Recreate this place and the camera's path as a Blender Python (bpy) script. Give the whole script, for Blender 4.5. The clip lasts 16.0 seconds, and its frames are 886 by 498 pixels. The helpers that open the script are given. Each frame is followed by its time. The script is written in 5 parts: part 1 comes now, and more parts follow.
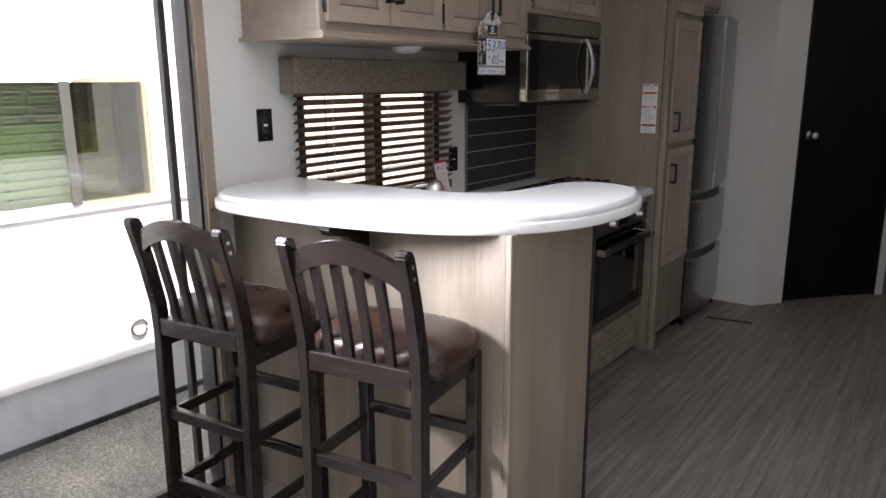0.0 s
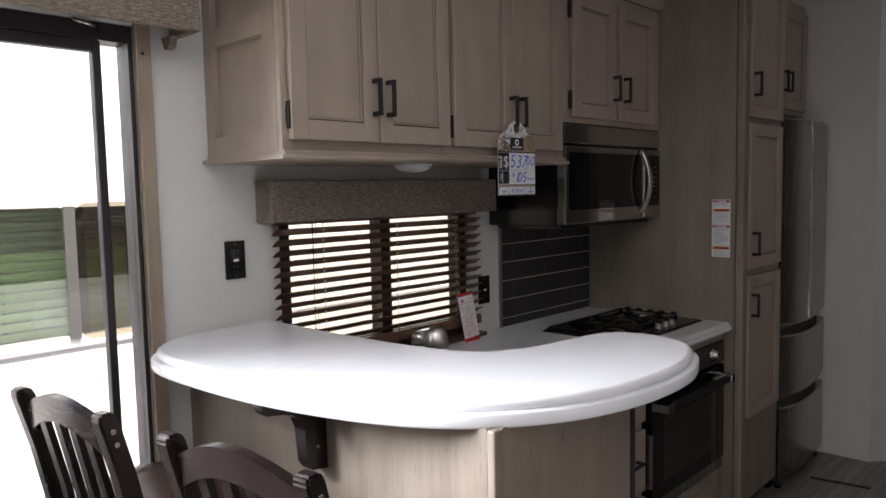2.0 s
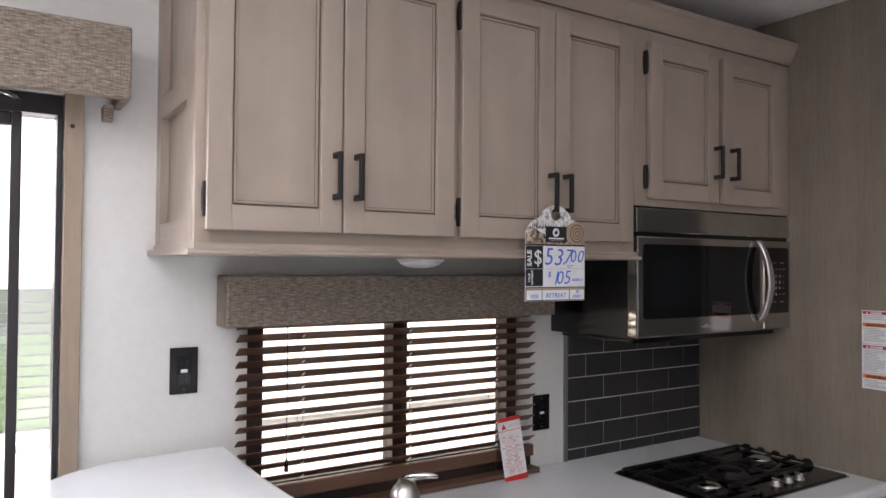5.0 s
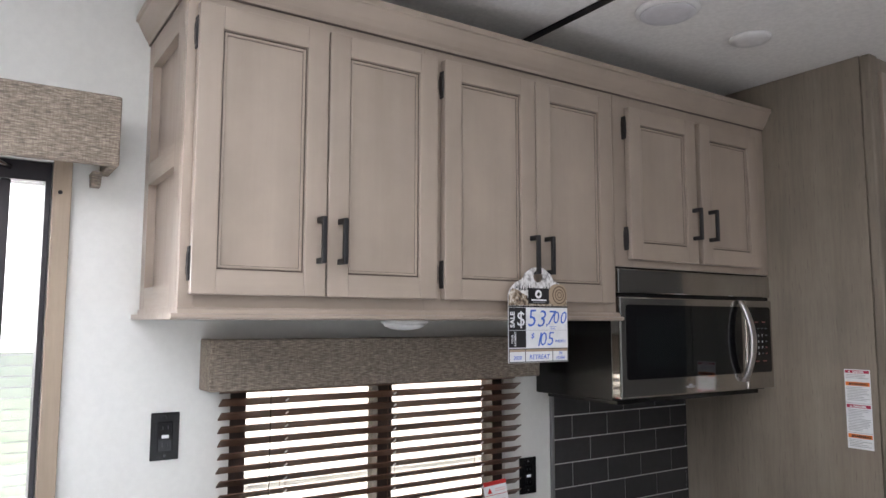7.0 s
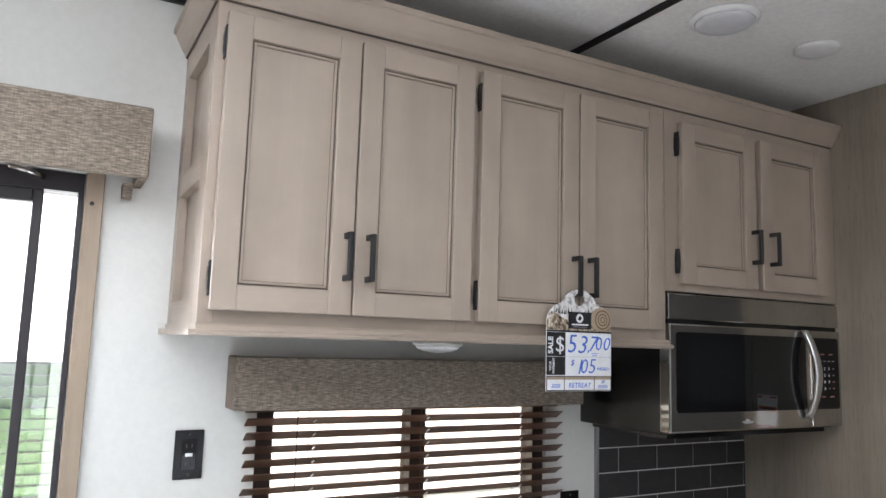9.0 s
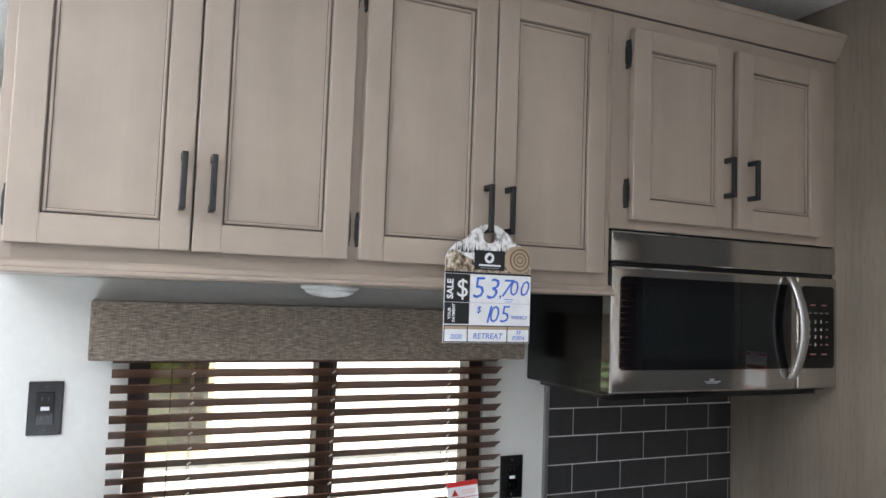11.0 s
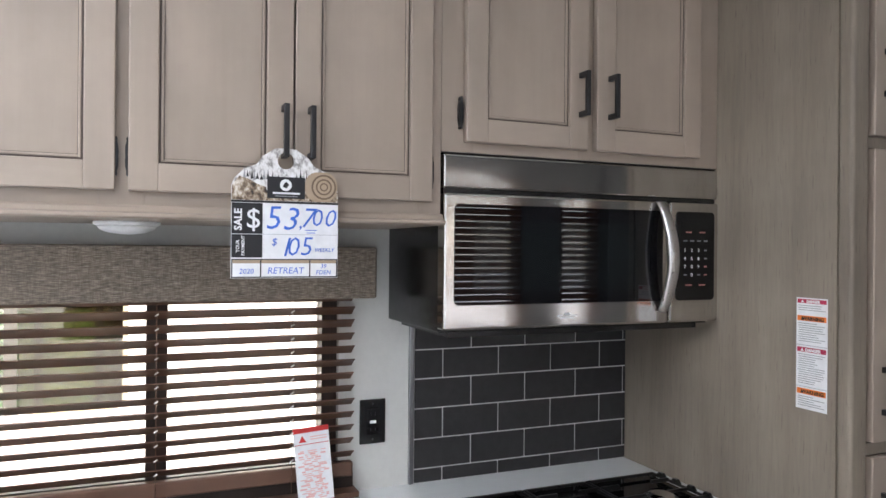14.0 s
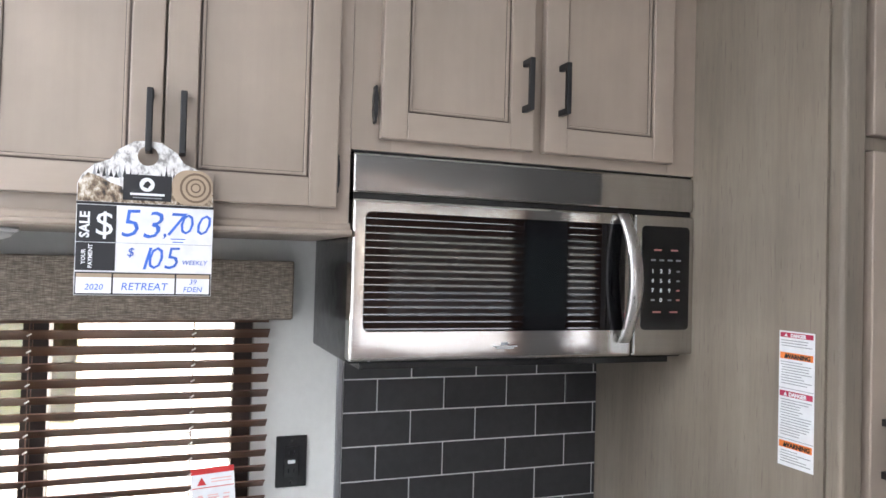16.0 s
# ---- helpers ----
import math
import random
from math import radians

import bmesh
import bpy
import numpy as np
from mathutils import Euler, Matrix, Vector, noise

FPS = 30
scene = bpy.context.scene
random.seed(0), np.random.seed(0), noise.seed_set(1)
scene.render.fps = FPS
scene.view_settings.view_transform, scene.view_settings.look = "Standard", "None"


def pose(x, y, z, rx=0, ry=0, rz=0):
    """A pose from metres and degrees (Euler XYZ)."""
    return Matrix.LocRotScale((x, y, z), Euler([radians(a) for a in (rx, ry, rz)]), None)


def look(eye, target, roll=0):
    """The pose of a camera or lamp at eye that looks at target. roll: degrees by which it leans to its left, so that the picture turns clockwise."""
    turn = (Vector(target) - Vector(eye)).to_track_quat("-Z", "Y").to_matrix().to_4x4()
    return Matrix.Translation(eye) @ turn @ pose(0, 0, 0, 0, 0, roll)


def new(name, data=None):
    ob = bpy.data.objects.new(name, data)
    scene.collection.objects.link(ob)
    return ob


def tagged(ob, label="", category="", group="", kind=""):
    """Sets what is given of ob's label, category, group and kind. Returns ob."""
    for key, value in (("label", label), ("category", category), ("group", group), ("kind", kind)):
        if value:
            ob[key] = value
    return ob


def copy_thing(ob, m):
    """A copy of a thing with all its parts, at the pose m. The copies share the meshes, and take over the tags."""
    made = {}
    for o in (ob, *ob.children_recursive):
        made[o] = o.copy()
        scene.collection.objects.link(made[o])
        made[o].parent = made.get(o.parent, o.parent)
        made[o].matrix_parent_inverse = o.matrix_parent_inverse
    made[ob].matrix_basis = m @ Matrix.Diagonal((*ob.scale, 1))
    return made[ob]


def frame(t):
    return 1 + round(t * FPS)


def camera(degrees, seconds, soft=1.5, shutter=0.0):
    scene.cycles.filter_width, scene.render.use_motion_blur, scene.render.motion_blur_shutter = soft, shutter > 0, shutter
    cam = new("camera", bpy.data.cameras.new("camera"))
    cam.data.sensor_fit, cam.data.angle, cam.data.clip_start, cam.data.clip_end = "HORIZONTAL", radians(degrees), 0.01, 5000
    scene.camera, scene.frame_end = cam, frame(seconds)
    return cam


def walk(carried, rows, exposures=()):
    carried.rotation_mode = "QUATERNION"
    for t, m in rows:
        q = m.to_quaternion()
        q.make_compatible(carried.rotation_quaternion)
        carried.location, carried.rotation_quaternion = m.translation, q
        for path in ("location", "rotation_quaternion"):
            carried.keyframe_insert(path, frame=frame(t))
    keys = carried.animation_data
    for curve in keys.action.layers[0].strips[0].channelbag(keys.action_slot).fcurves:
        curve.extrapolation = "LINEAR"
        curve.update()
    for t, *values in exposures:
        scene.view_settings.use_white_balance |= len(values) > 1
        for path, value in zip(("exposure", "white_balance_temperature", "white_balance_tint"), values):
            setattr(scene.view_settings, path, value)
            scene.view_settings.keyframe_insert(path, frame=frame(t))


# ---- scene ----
cam = camera(63.1, 16.0)
PATH = [
    (0, (2.015, 0.443, 1.408), (0.849, 2.003, 0.954), -0.3),
    (0.5, (1.992, 0.506, 1.414), (0.804, 2.062, 1.005), -1.4),
    (1, (1.894, 0.67, 1.423), (0.703, 2.246, 1.111), -2.2),
    (1.5, (1.852, 0.838, 1.454), (0.592, 2.382, 1.293), -3.4),
    (2, (1.886, 1.009, 1.451), (0.511, 2.451, 1.289), -1.2),
    (2.5, (1.904, 1.136, 1.459), (0.522, 2.575, 1.314), -3.2),
    (3, (1.805, 1.3, 1.477), (0.374, 2.695, 1.392), -1.3),
    (3.5, (1.766, 1.444, 1.488), (0.225, 2.718, 1.464), -2.8),
    (4, (1.796, 1.587, 1.498), (0.119, 2.677, 1.518), 0.6),
    (4.5, (1.816, 1.66, 1.513), (0.089, 2.669, 1.535), 0.1),
    (5, (1.798, 1.693, 1.52), (0.113, 2.77, 1.563), 0.4),
    (5.2, (1.798, 1.7, 1.526), (0.124, 2.79, 1.612), -0.7),
    (7.3, (1.826, 1.692, 1.531), (0.164, 2.784, 1.739), -0.0),
    (7.5, (1.828, 1.691, 1.538), (0.161, 2.776, 1.745), -0.2),
    (8, (1.844, 1.697, 1.53), (0.164, 2.759, 1.755), 0.1),
    (8.2, (1.831, 1.7, 1.523), (0.142, 2.745, 1.754), 0.1),
    (10.3, (1.773, 2.054, 1.568), (-0.037, 2.859, 1.847), 3.9),
    (10.5, (1.772, 2.094, 1.562), (-0.033, 2.914, 1.821), 2.6),
    (11, (1.72, 2.231, 1.52), (-0.103, 3.043, 1.653), 2.0),
    (11.5, (1.679, 2.369, 1.493), (-0.207, 3.03, 1.567), -0.3),
    (12, (1.7, 2.522, 1.5), (-0.256, 2.933, 1.449), 2.0),
    (12.5, (1.716, 2.619, 1.461), (-0.197, 3.163, 1.25), 0.6),
    (12.6, (1.705, 2.632, 1.441), (-0.184, 3.26, 1.247), -0.2),
    (13, (1.73, 2.648, 1.453), (-0.122, 3.393, 1.331), -1.4),
    (13.5, (1.757, 2.671, 1.475), (-0.087, 3.445, 1.45), -0.8),
    (14, (1.765, 2.665, 1.486), (-0.077, 3.444, 1.487), 0.5),
    (14.5, (1.772, 2.655, 1.494), (-0.065, 3.444, 1.533), 0.2),
    (15, (1.751, 2.694, 1.494), (-0.078, 3.502, 1.555), 0.2),
    (15.5, (1.66, 2.805, 1.492), (-0.171, 3.606, 1.575), 2.4),
    (16, (1.628, 2.962, 1.489), (-0.246, 3.658, 1.535), 1.5),
]
EXPOSURES = [
    (0.0, 1.75, 7000, 14.0),
    (1.0, 1.68, 7017, 14.3),
    (2.0, 1.32, 7033, 14.7),
    (2.5, 1.15, 7042, 14.8),
    (3.2, 1.38, 7030, 15.6),
    (3.5, 1.45, 7000, 16.5),
    (4.0, 2.22, 6950, 18.0),
    (5.0, 2.36, 6900, 17.0),
    (7.5, 2.72, 6640, 11.0),
    (10.5, 2.8, 6560, 8.0),
    (11.0, 2.85, 6536, 7.8),
    (12.0, 3.05, 6489, 7.3),
    (12.6, 2.8, 6460, 7.0),
    (13.0, 2.85, 6471, 8.0),
    (14.0, 3.2, 6500, 10.5),
    (14.5, 3.34, 6500, 10.4),
    (15.0, 3.42, 6500, 10.2),
    (16.0, 3.6, 6500, 10.0),
]
walk(cam, [(t, look(eye, target, roll)) for t, eye, target, roll in PATH], EXPOSURES)

# ---- light ----
SUN_ELEV, SUN_AZ = 60.3, 100.0
world = bpy.data.worlds.new("sky")
scene.world = world
world.use_nodes = True
wn = world.node_tree
sky = wn.nodes.new("ShaderNodeTexSky")
sky.sky_type = "NISHITA"
sky.sun_disc = False
sky.sun_elevation = radians(SUN_ELEV)
sky.sun_rotation = radians(SUN_AZ)
wn.links.new(sky.outputs[0], wn.nodes["Background"].inputs[0])
wn.nodes["Background"].inputs[1].default_value = 0.15
sun = new("sun", bpy.data.lights.new("sun", "SUN"))
sun.data.energy, sun.data.angle, sun.data.color = 5.0, radians(0.6), (1.0, 0.97, 0.94)
az, el = radians(SUN_AZ), radians(SUN_ELEV)
toward_sun = Vector((math.sin(az) * math.cos(el), math.cos(az) * math.cos(el), math.sin(el)))
sun.matrix_world = look(tuple(toward_sun * 30), (0, 0, 0))


def window_lamp(name, place, target, width, height, power):
    lamp = new(name, bpy.data.lights.new(name, "AREA"))
    lamp.data.shape, lamp.data.size, lamp.data.size_y, lamp.data.energy = "RECTANGLE", width, height, power
    lamp.data.spread = radians(130)
    lamp.data.color = (0.85, 0.9, 1.04)
    lamp.matrix_world = look(place, target)
    return lamp


# sky light in the head of the sliding door's opening and behind the blinds opposite the kitchen
window_lamp("door_light", (-0.14, 0.56, 1.655), (1.2, 0.58, 1.55), 1.02, 0.36, 116)
window_lamp("window_light", (3.63, 4.575, 1.42), (0, 4.575, 1.4), 1.12, 1.02, 1.5)
window_lamp("window_light", (3.63, 5.65, 1.42), (0, 5.65, 1.4), 0.28, 1.02, 0.5)

# ---- materials ----


class Net:
    """A node material under construction."""

    def __init__(self, name):
        self.m = bpy.data.materials.new(name)
        self.m.use_nodes = True
        self.t = self.m.node_tree
        self.b = self.t.nodes["Principled BSDF"]

    def node(self, kind, **values):
        n = self.t.nodes.new("ShaderNode" + kind)
        for k, v in values.items():
            n.inputs[k.replace("_", " ")].default_value = v
        return n

    def link(self, a, b):
        self.t.links.new(a, b)

    def coords(self, scale=(1, 1, 1), shuffle=True):
        tc = self.node("TexCoord")
        mp = self.node("Mapping")
        mp.inputs["Scale"].default_value = scale
        self.link(tc.outputs["Object"], mp.inputs["Vector"])
        if shuffle:
            info = self.node("ObjectInfo")
            mul = self.node("Math")
            mul.operation = "MULTIPLY"
            mul.inputs[1].default_value = 37.0
            self.link(info.outputs["Random"], mul.inputs[0])
            self.link(mul.outputs[0], mp.inputs["Location"])
        return mp.outputs[0]

    def noise(self, vec, scale, detail=4, rough=0.6):
        n = self.node("TexNoise", Scale=scale, Detail=detail, Roughness=rough)
        self.link(vec, n.inputs["Vector"])
        return n.outputs["Fac"]

    def ramp(self, fac, stops):
        r = self.node("ValToRGB")
        e = r.color_ramp.elements
        e[0].position, e[0].color = stops[0][0], (*stops[0][1], 1)
        e[1].position, e[1].color = stops[-1][0], (*stops[-1][1], 1)
        for p, c in stops[1:-1]:
            x = e.new(p)
            x.color = (*c, 1)
        self.link(fac, r.inputs[0])
        return r.outputs[0]

    def mix(self, a, b, fac, mode="MIX"):
        n = self.node("MixRGB")
        n.blend_type = mode
        for sock, v in ((n.inputs[1], a), (n.inputs[2], b), (n.inputs[0], fac)):
            if isinstance(v, tuple):
                sock.default_value = (*v, 1)
            elif isinstance(v, (int, float)):
                sock.default_value = v
            else:
                self.link(v, sock)
        return n.outputs[0]

    def bump(self, fac, strength, distance=0.002):
        n = self.node("Bump", Strength=strength, Distance=distance)
        self.link(fac, n.inputs["Height"])
        self.link(n.outputs[0], self.b.inputs["Normal"])

    def done(self, color=None, rough=None, metal=0.0, **more):
        if color is not None:
            if isinstance(color, tuple):
                self.b.inputs["Base Color"].default_value = (*color, 1)
            else:
                self.link(color, self.b.inputs["Base Color"])
        if rough is not None:
            if isinstance(rough, (int, float)):
                self.b.inputs["Roughness"].default_value = rough
            else:
                self.link(rough, self.b.inputs["Roughness"])
        self.b.inputs["Metallic"].default_value = metal
        for k, v in more.items():
            self.b.inputs[k.replace("_", " ")].default_value = v
        return self.m


def rough_ramp(net, fac, lo, hi):
    return net.ramp(fac, [(0.3, (lo,) * 3), (0.7, (hi,) * 3)])


def wood(name, dark, mid, light, along="z", rough=0.45, figure=1.0, knots=False, gloss=0.5, relief=0.12):
    n = Net(name)
    n.b.inputs["Specular IOR Level"].default_value = gloss
    s = {"z": (1, 1, 0.07), "y": (1, 0.07, 1), "x": (0.07, 1, 1)}[along]
    v = n.coords(s)
    fine = n.noise(v, 95, 6, 0.65)
    wide = n.noise(v, 9, 3, 0.5)
    blot = n.noise(n.coords((1, 1, 1)), 5, 4, 0.6)
    c = n.ramp(wide, [(0.28, dark), (0.5, mid), (0.74, light)])
    c = n.mix(c, n.ramp(fine, [(0.3, (0.62,) * 3), (0.62, (1.0,) * 3)]), 0.45 * figure, "MULTIPLY")
    c = n.mix(c, n.ramp(blot, [(0.3, (0.86,) * 3), (0.7, (1.06, 1.05, 1.04))]), 0.8, "MULTIPLY")
    if knots:
        vo = n.node("TexVoronoi", Scale=2.6)
        n.link(n.coords((1, 1, 0.45)), vo.inputs["Vector"])
        pore = n.noise(n.coords((1, 1, 0.09)), 210, 2, 0.5)
        c = n.mix(c, n.ramp(pore, [(0.63, (1, 1, 1)), (0.72, (0.55, 0.52, 0.5))]), 0.5, "MULTIPLY")
        c = n.mix(c, n.ramp(vo.outputs["Distance"], [(0.0, (0.35, 0.3, 0.26)), (0.055, (1, 1, 1))]), 0.75, "MULTIPLY")
    n.bump(fine, relief, 0.001)
    return n.done(c, rough_ramp(n, fine, rough - 0.07, rough + 0.1))


def paint(name, color, rough=0.6, speck=0.04, grain=120, bump=0.05):
    n = Net(name)
    v = n.coords()
    f = n.noise(v, grain, 3)
    big = n.noise(v, 2.5, 4)
    lo = tuple(c * (1 - speck) for c in color)
    hi = tuple(min(1, c * (1 + speck)) for c in color)
    c = n.ramp(f, [(0.35, lo), (0.65, hi)])
    c = n.mix(c, n.ramp(big, [(0.3, (0.95,) * 3), (0.7, (1.0,) * 3)]), 0.8, "MULTIPLY")
    n.bump(f, bump, 0.001)
    return n.done(c, rough_ramp(n, big, rough - 0.05, rough + 0.07))


def metal(name, color, rough=0.3, stretch=(1, 1, 1), aniso=0.0, scratch=0.12):
    n = Net(name)
    f = n.noise(n.coords(stretch), 300, 3)
    big = n.noise(n.coords(), 6, 3)
    n.bump(f, scratch, 0.0004)
    c = n.ramp(big, [(0.3, tuple(x * 0.93 for x in color)), (0.7, color)])
    return n.done(c, rough_ramp(n, f, rough * 0.85, rough * 1.2), 1.0, Anisotropic=aniso)


def rolled_steel(name, color, rough):
    """Polished sheet steel with a fine brushed grain and the slow waves of thin sheet."""
    n = Net(name)
    fine = n.noise(n.coords((1, 0.02, 1)), 300, 3)
    wave = n.noise(n.coords((1, 0.5, 1.6), False), 5.5, 1, 0.4)
    b1 = n.node("Bump", Strength=0.05, Distance=0.0004)
    n.link(fine, b1.inputs["Height"])
    b2 = n.node("Bump", Strength=0.35, Distance=0.006)
    n.link(wave, b2.inputs["Height"])
    n.link(b1.outputs[0], b2.inputs["Normal"])
    n.link(b2.outputs[0], n.b.inputs["Normal"])
    return n.done(n.ramp(fine, [(0.3, tuple(x * 0.93 for x in color)), (0.7, color)]), rough_ramp(n, fine, rough * 0.85, rough * 1.25), 1.0)


def plain(name, color, rough=0.5, metallic=0.0, **more):
    n = Net(name)
    f = n.noise(n.coords(), 40, 3)
    c = n.ramp(f, [(0.3, tuple(x * 0.93 for x in color)), (0.7, tuple(min(1, x * 1.05) for x in color))])
    return n.done(c, rough_ramp(n, f, max(0.02, rough - 0.04), rough + 0.05), metallic, **more)


def fabric(name):
    n = Net(name)
    warp = n.noise(n.coords((1, 0.9, 0.11)), 470, 2)
    weft = n.noise(n.coords((1, 0.10, 1)), 500, 2)
    slub = n.noise(n.coords((1, 0.22, 1.6)), 120, 3)
    a = n.ramp(weft, [(0.32, (0.14, 0.118, 0.095)), (0.5, (0.245, 0.207, 0.166)), (0.7, (0.40, 0.348, 0.285))])
    b = n.ramp(warp, [(0.35, (0.68, 0.66, 0.65)), (0.65, (1.12, 1.1, 1.08))])
    c = n.mix(a, b, 0.7, "MULTIPLY")
    c = n.mix(c, n.ramp(slub, [(0.35, (0.78, 0.78, 0.78)), (0.6, (1.08, 1.06, 1.04))]), 0.45, "MULTIPLY")
    n.bump(weft, 0.5, 0.002)
    return n.done(c, 0.95)


def floor_vinyl(name):
    n = Net(name)
    v = n.coords((1, 0.035, 1), False)
    fine = n.noise(v, 150, 6, 0.7)
    mid = n.noise(v, 38, 5, 0.65)
    tc = n.node("TexCoord")
    sep = n.node("SeparateXYZ")
    n.link(tc.outputs["Object"], sep.inputs[0])
    lane = n.node("Math")
    lane.operation = "MULTIPLY"
    lane.inputs[1].default_value = 1 / 0.152
    n.link(sep.outputs[0], lane.inputs[0])
    fl = n.node("Math")
    fl.operation = "FLOOR"
    n.link(lane.outputs[0], fl.inputs[0])
    wn_ = n.node("TexWhiteNoise")
    wn_.noise_dimensions = "1D"
    n.link(fl.outputs[0], wn_.inputs["W"])
    fr = n.node("Math")
    fr.operation = "FRACT"
    n.link(lane.outputs[0], fr.inputs[0])
    c = n.ramp(mid, [(0.3, (0.12, 0.106, 0.096)), (0.5, (0.235, 0.214, 0.197)), (0.72, (0.385, 0.355, 0.33))])
    c = n.mix(c, n.ramp(fine, [(0.3, (0.6,) * 3), (0.65, (1.12,) * 3)]), 0.7, "MULTIPLY")
    c = n.mix(c, n.ramp(wn_.outputs["Value"], [(0.0, (0.82,) * 3), (1.0, (1.1,) * 3)]), 0.8, "MULTIPLY")
    c = n.mix(c, n.ramp(fr.outputs[0], [(0.0, (0.6,) * 3), (0.018, (1.0,) * 3)]), 0.6, "MULTIPLY")
    n.bump(fine, 0.15, 0.001)
    return n.done(c, rough_ramp(n, mid, 0.36, 0.5))


def ground_gravel(name):
    n = Net(name)
    v = n.coords((1, 1, 1), False)
    vo = n.node("TexVoronoi", Scale=140)
    n.link(v, vo.inputs["Vector"])
    stone = n.ramp(vo.outputs["Color"], [(0.2, (0.11, 0.105, 0.09)), (0.6, (0.21, 0.2, 0.172)), (0.9, (0.33, 0.315, 0.275))])
    patch = n.noise(v, 1.6, 5, 0.65)
    c = n.mix(stone, n.ramp(patch, [(0.35, (0.6,) * 3), (0.65, (1.1, 1.08, 1.0))]), 0.9, "MULTIPLY")
    n.bump(vo.outputs["Distance"], 0.6, 0.01)
    return n.done(c, 0.9)


def solid_top(name):
    n = Net(name)
    v = n.coords((1, 0.25, 1), False)
    vein = n.noise(v, 7, 6, 0.7)
    fine = n.noise(v, 60, 3)
    c = n.ramp(vein, [(0.3, (0.76, 0.79, 0.795)), (0.5, (0.815, 0.84, 0.84)), (0.7, (0.79, 0.815, 0.82))])
    c = n.mix(c, n.ramp(fine, [(0.3, (0.96,) * 3), (0.7, (1.0,) * 3)]), 0.8, "MULTIPLY")
    return n.done(c, rough_ramp(n, vein, 0.17, 0.22))


def glass(name, tint=(1, 1, 1), rough=0.0, mirror=0.04):
    n = Net(name)
    tr = n.node("BsdfTransparent")
    tr.inputs[0].default_value = (*tint, 1)
    gl = n.node("BsdfGlossy", Roughness=rough)
    fr = n.node("LayerWeight", Blend=0.5)
    pw = n.node("Math")
    pw.operation = "POWER"
    pw.inputs[1].default_value = 4.0
    n.link(fr.outputs["Facing"], pw.inputs[0])
    sc = n.node("Math")
    sc.operation = "MULTIPLY_ADD"
    sc.inputs[1].default_value, sc.inputs[2].default_value = 0.85, mirror
    n.link(pw.outputs[0], sc.inputs[0])
    mx = n.node("MixShader")
    n.link(sc.outputs[0], mx.inputs[0])
    n.link(tr.outputs[0], mx.inputs[1])
    n.link(gl.outputs[0], mx.inputs[2])
    n.link(mx.outputs[0], n.t.nodes["Material Output"].inputs[0])
    return n.m


CAB = wood("cabinet_maple", (0.343, 0.283, 0.230), (0.378, 0.313, 0.255), (0.409, 0.34, 0.280), "z", 0.36, 0.22)
CAB_Y = wood("cabinet_maple_rail", (0.343, 0.283, 0.230), (0.378, 0.313, 0.255), (0.409, 0.34, 0.280), "y", 0.36, 0.22)
CAB_X = wood("cabinet_maple_cross", (0.343, 0.283, 0.230), (0.378, 0.313, 0.255), (0.409, 0.34, 0.280), "x", 0.36, 0.22)
GLAZE = plain("dark_glaze", (0.10, 0.075, 0.06), 0.5)
PANELW = wood("panel_oak", (0.19, 0.158, 0.123), (0.258, 0.218, 0.171), (0.312, 0.267, 0.212), "z", 0.55, 1.0, True)
TRIMW = wood("trim_oak", (0.30, 0.23, 0.165), (0.36, 0.285, 0.21), (0.42, 0.34, 0.26), "z", 0.5, 0.8)
DARKW = wood("espresso_wood", (0.008, 0.0055, 0.005), (0.012, 0.0085, 0.008), (0.017, 0.012, 0.011), "z", 0.2, 0.05, gloss=0.5, relief=0.015)
DARKW_X = wood("espresso_wood_rail", (0.008, 0.0055, 0.005), (0.012, 0.0085, 0.008), (0.017, 0.012, 0.011), "x", 0.2, 0.05, gloss=0.5, relief=0.015)
BLINDW = wood("blind_wood", (0.075, 0.036, 0.022), (0.125, 0.062, 0.038), (0.17, 0.09, 0.058), "y", 0.4, 0.5)
BLACKDOOR = wood("black_door_wood", (0.004, 0.0035, 0.0035), (0.006, 0.005, 0.005), (0.009, 0.008, 0.008), "z", 0.55, 0.6, gloss=0.2)
WALL = paint("wall_paint", (0.70, 0.705, 0.67), 0.65, 0.02, 60, 0.05)
# these two greys are kept dark so the closing walls bounce little light
GREYWALL = paint("low_bounce_wall_grey", (0.10, 0.098, 0.092), 0.6, 0.05, 60, 0.08)
DIMWALL = paint("low_bounce_grey", (0.075, 0.073, 0.068), 0.6, 0.05, 60, 0.08)
CEIL = paint("ceiling_paint", (0.83, 0.82, 0.79), 0.8, 0.05, 70, 0.3)
FLOOR = floor_vinyl("vinyl_plank")
TOP = solid_top("solid_surface")
FABRIC = fabric("woven_fabric")
BLACK = plain("black_metal", (0.012, 0.012, 0.013), 0.42, 0.0)
BLACKP = plain("black_plastic", (0.006, 0.006, 0.0065), 0.22)
BLACKGLOSS = plain("black_gloss", (0.005, 0.005, 0.006), 0.05)
BLACKGLASS = Net("black_glass").done((0.004, 0.004, 0.005), 0.012, IOR=1.5)
SCREENGLASS = Net("screen_glass").done((0.006, 0.008, 0.009), 0.03, IOR=1.5)
BRONZE = plain("bronze_frame", (0.022, 0.019, 0.022), 0.4)
STEEL = rolled_steel("brushed_steel", (0.56, 0.545, 0.515), 0.085)
SATIN = metal("satin_steel", (0.66, 0.65, 0.64), 0.3, (1, 1, 0.05), scratch=0.02)
STEEL_V = metal("brushed_steel_upright", (0.40, 0.395, 0.39), 0.24, (1, 1, 0.02))
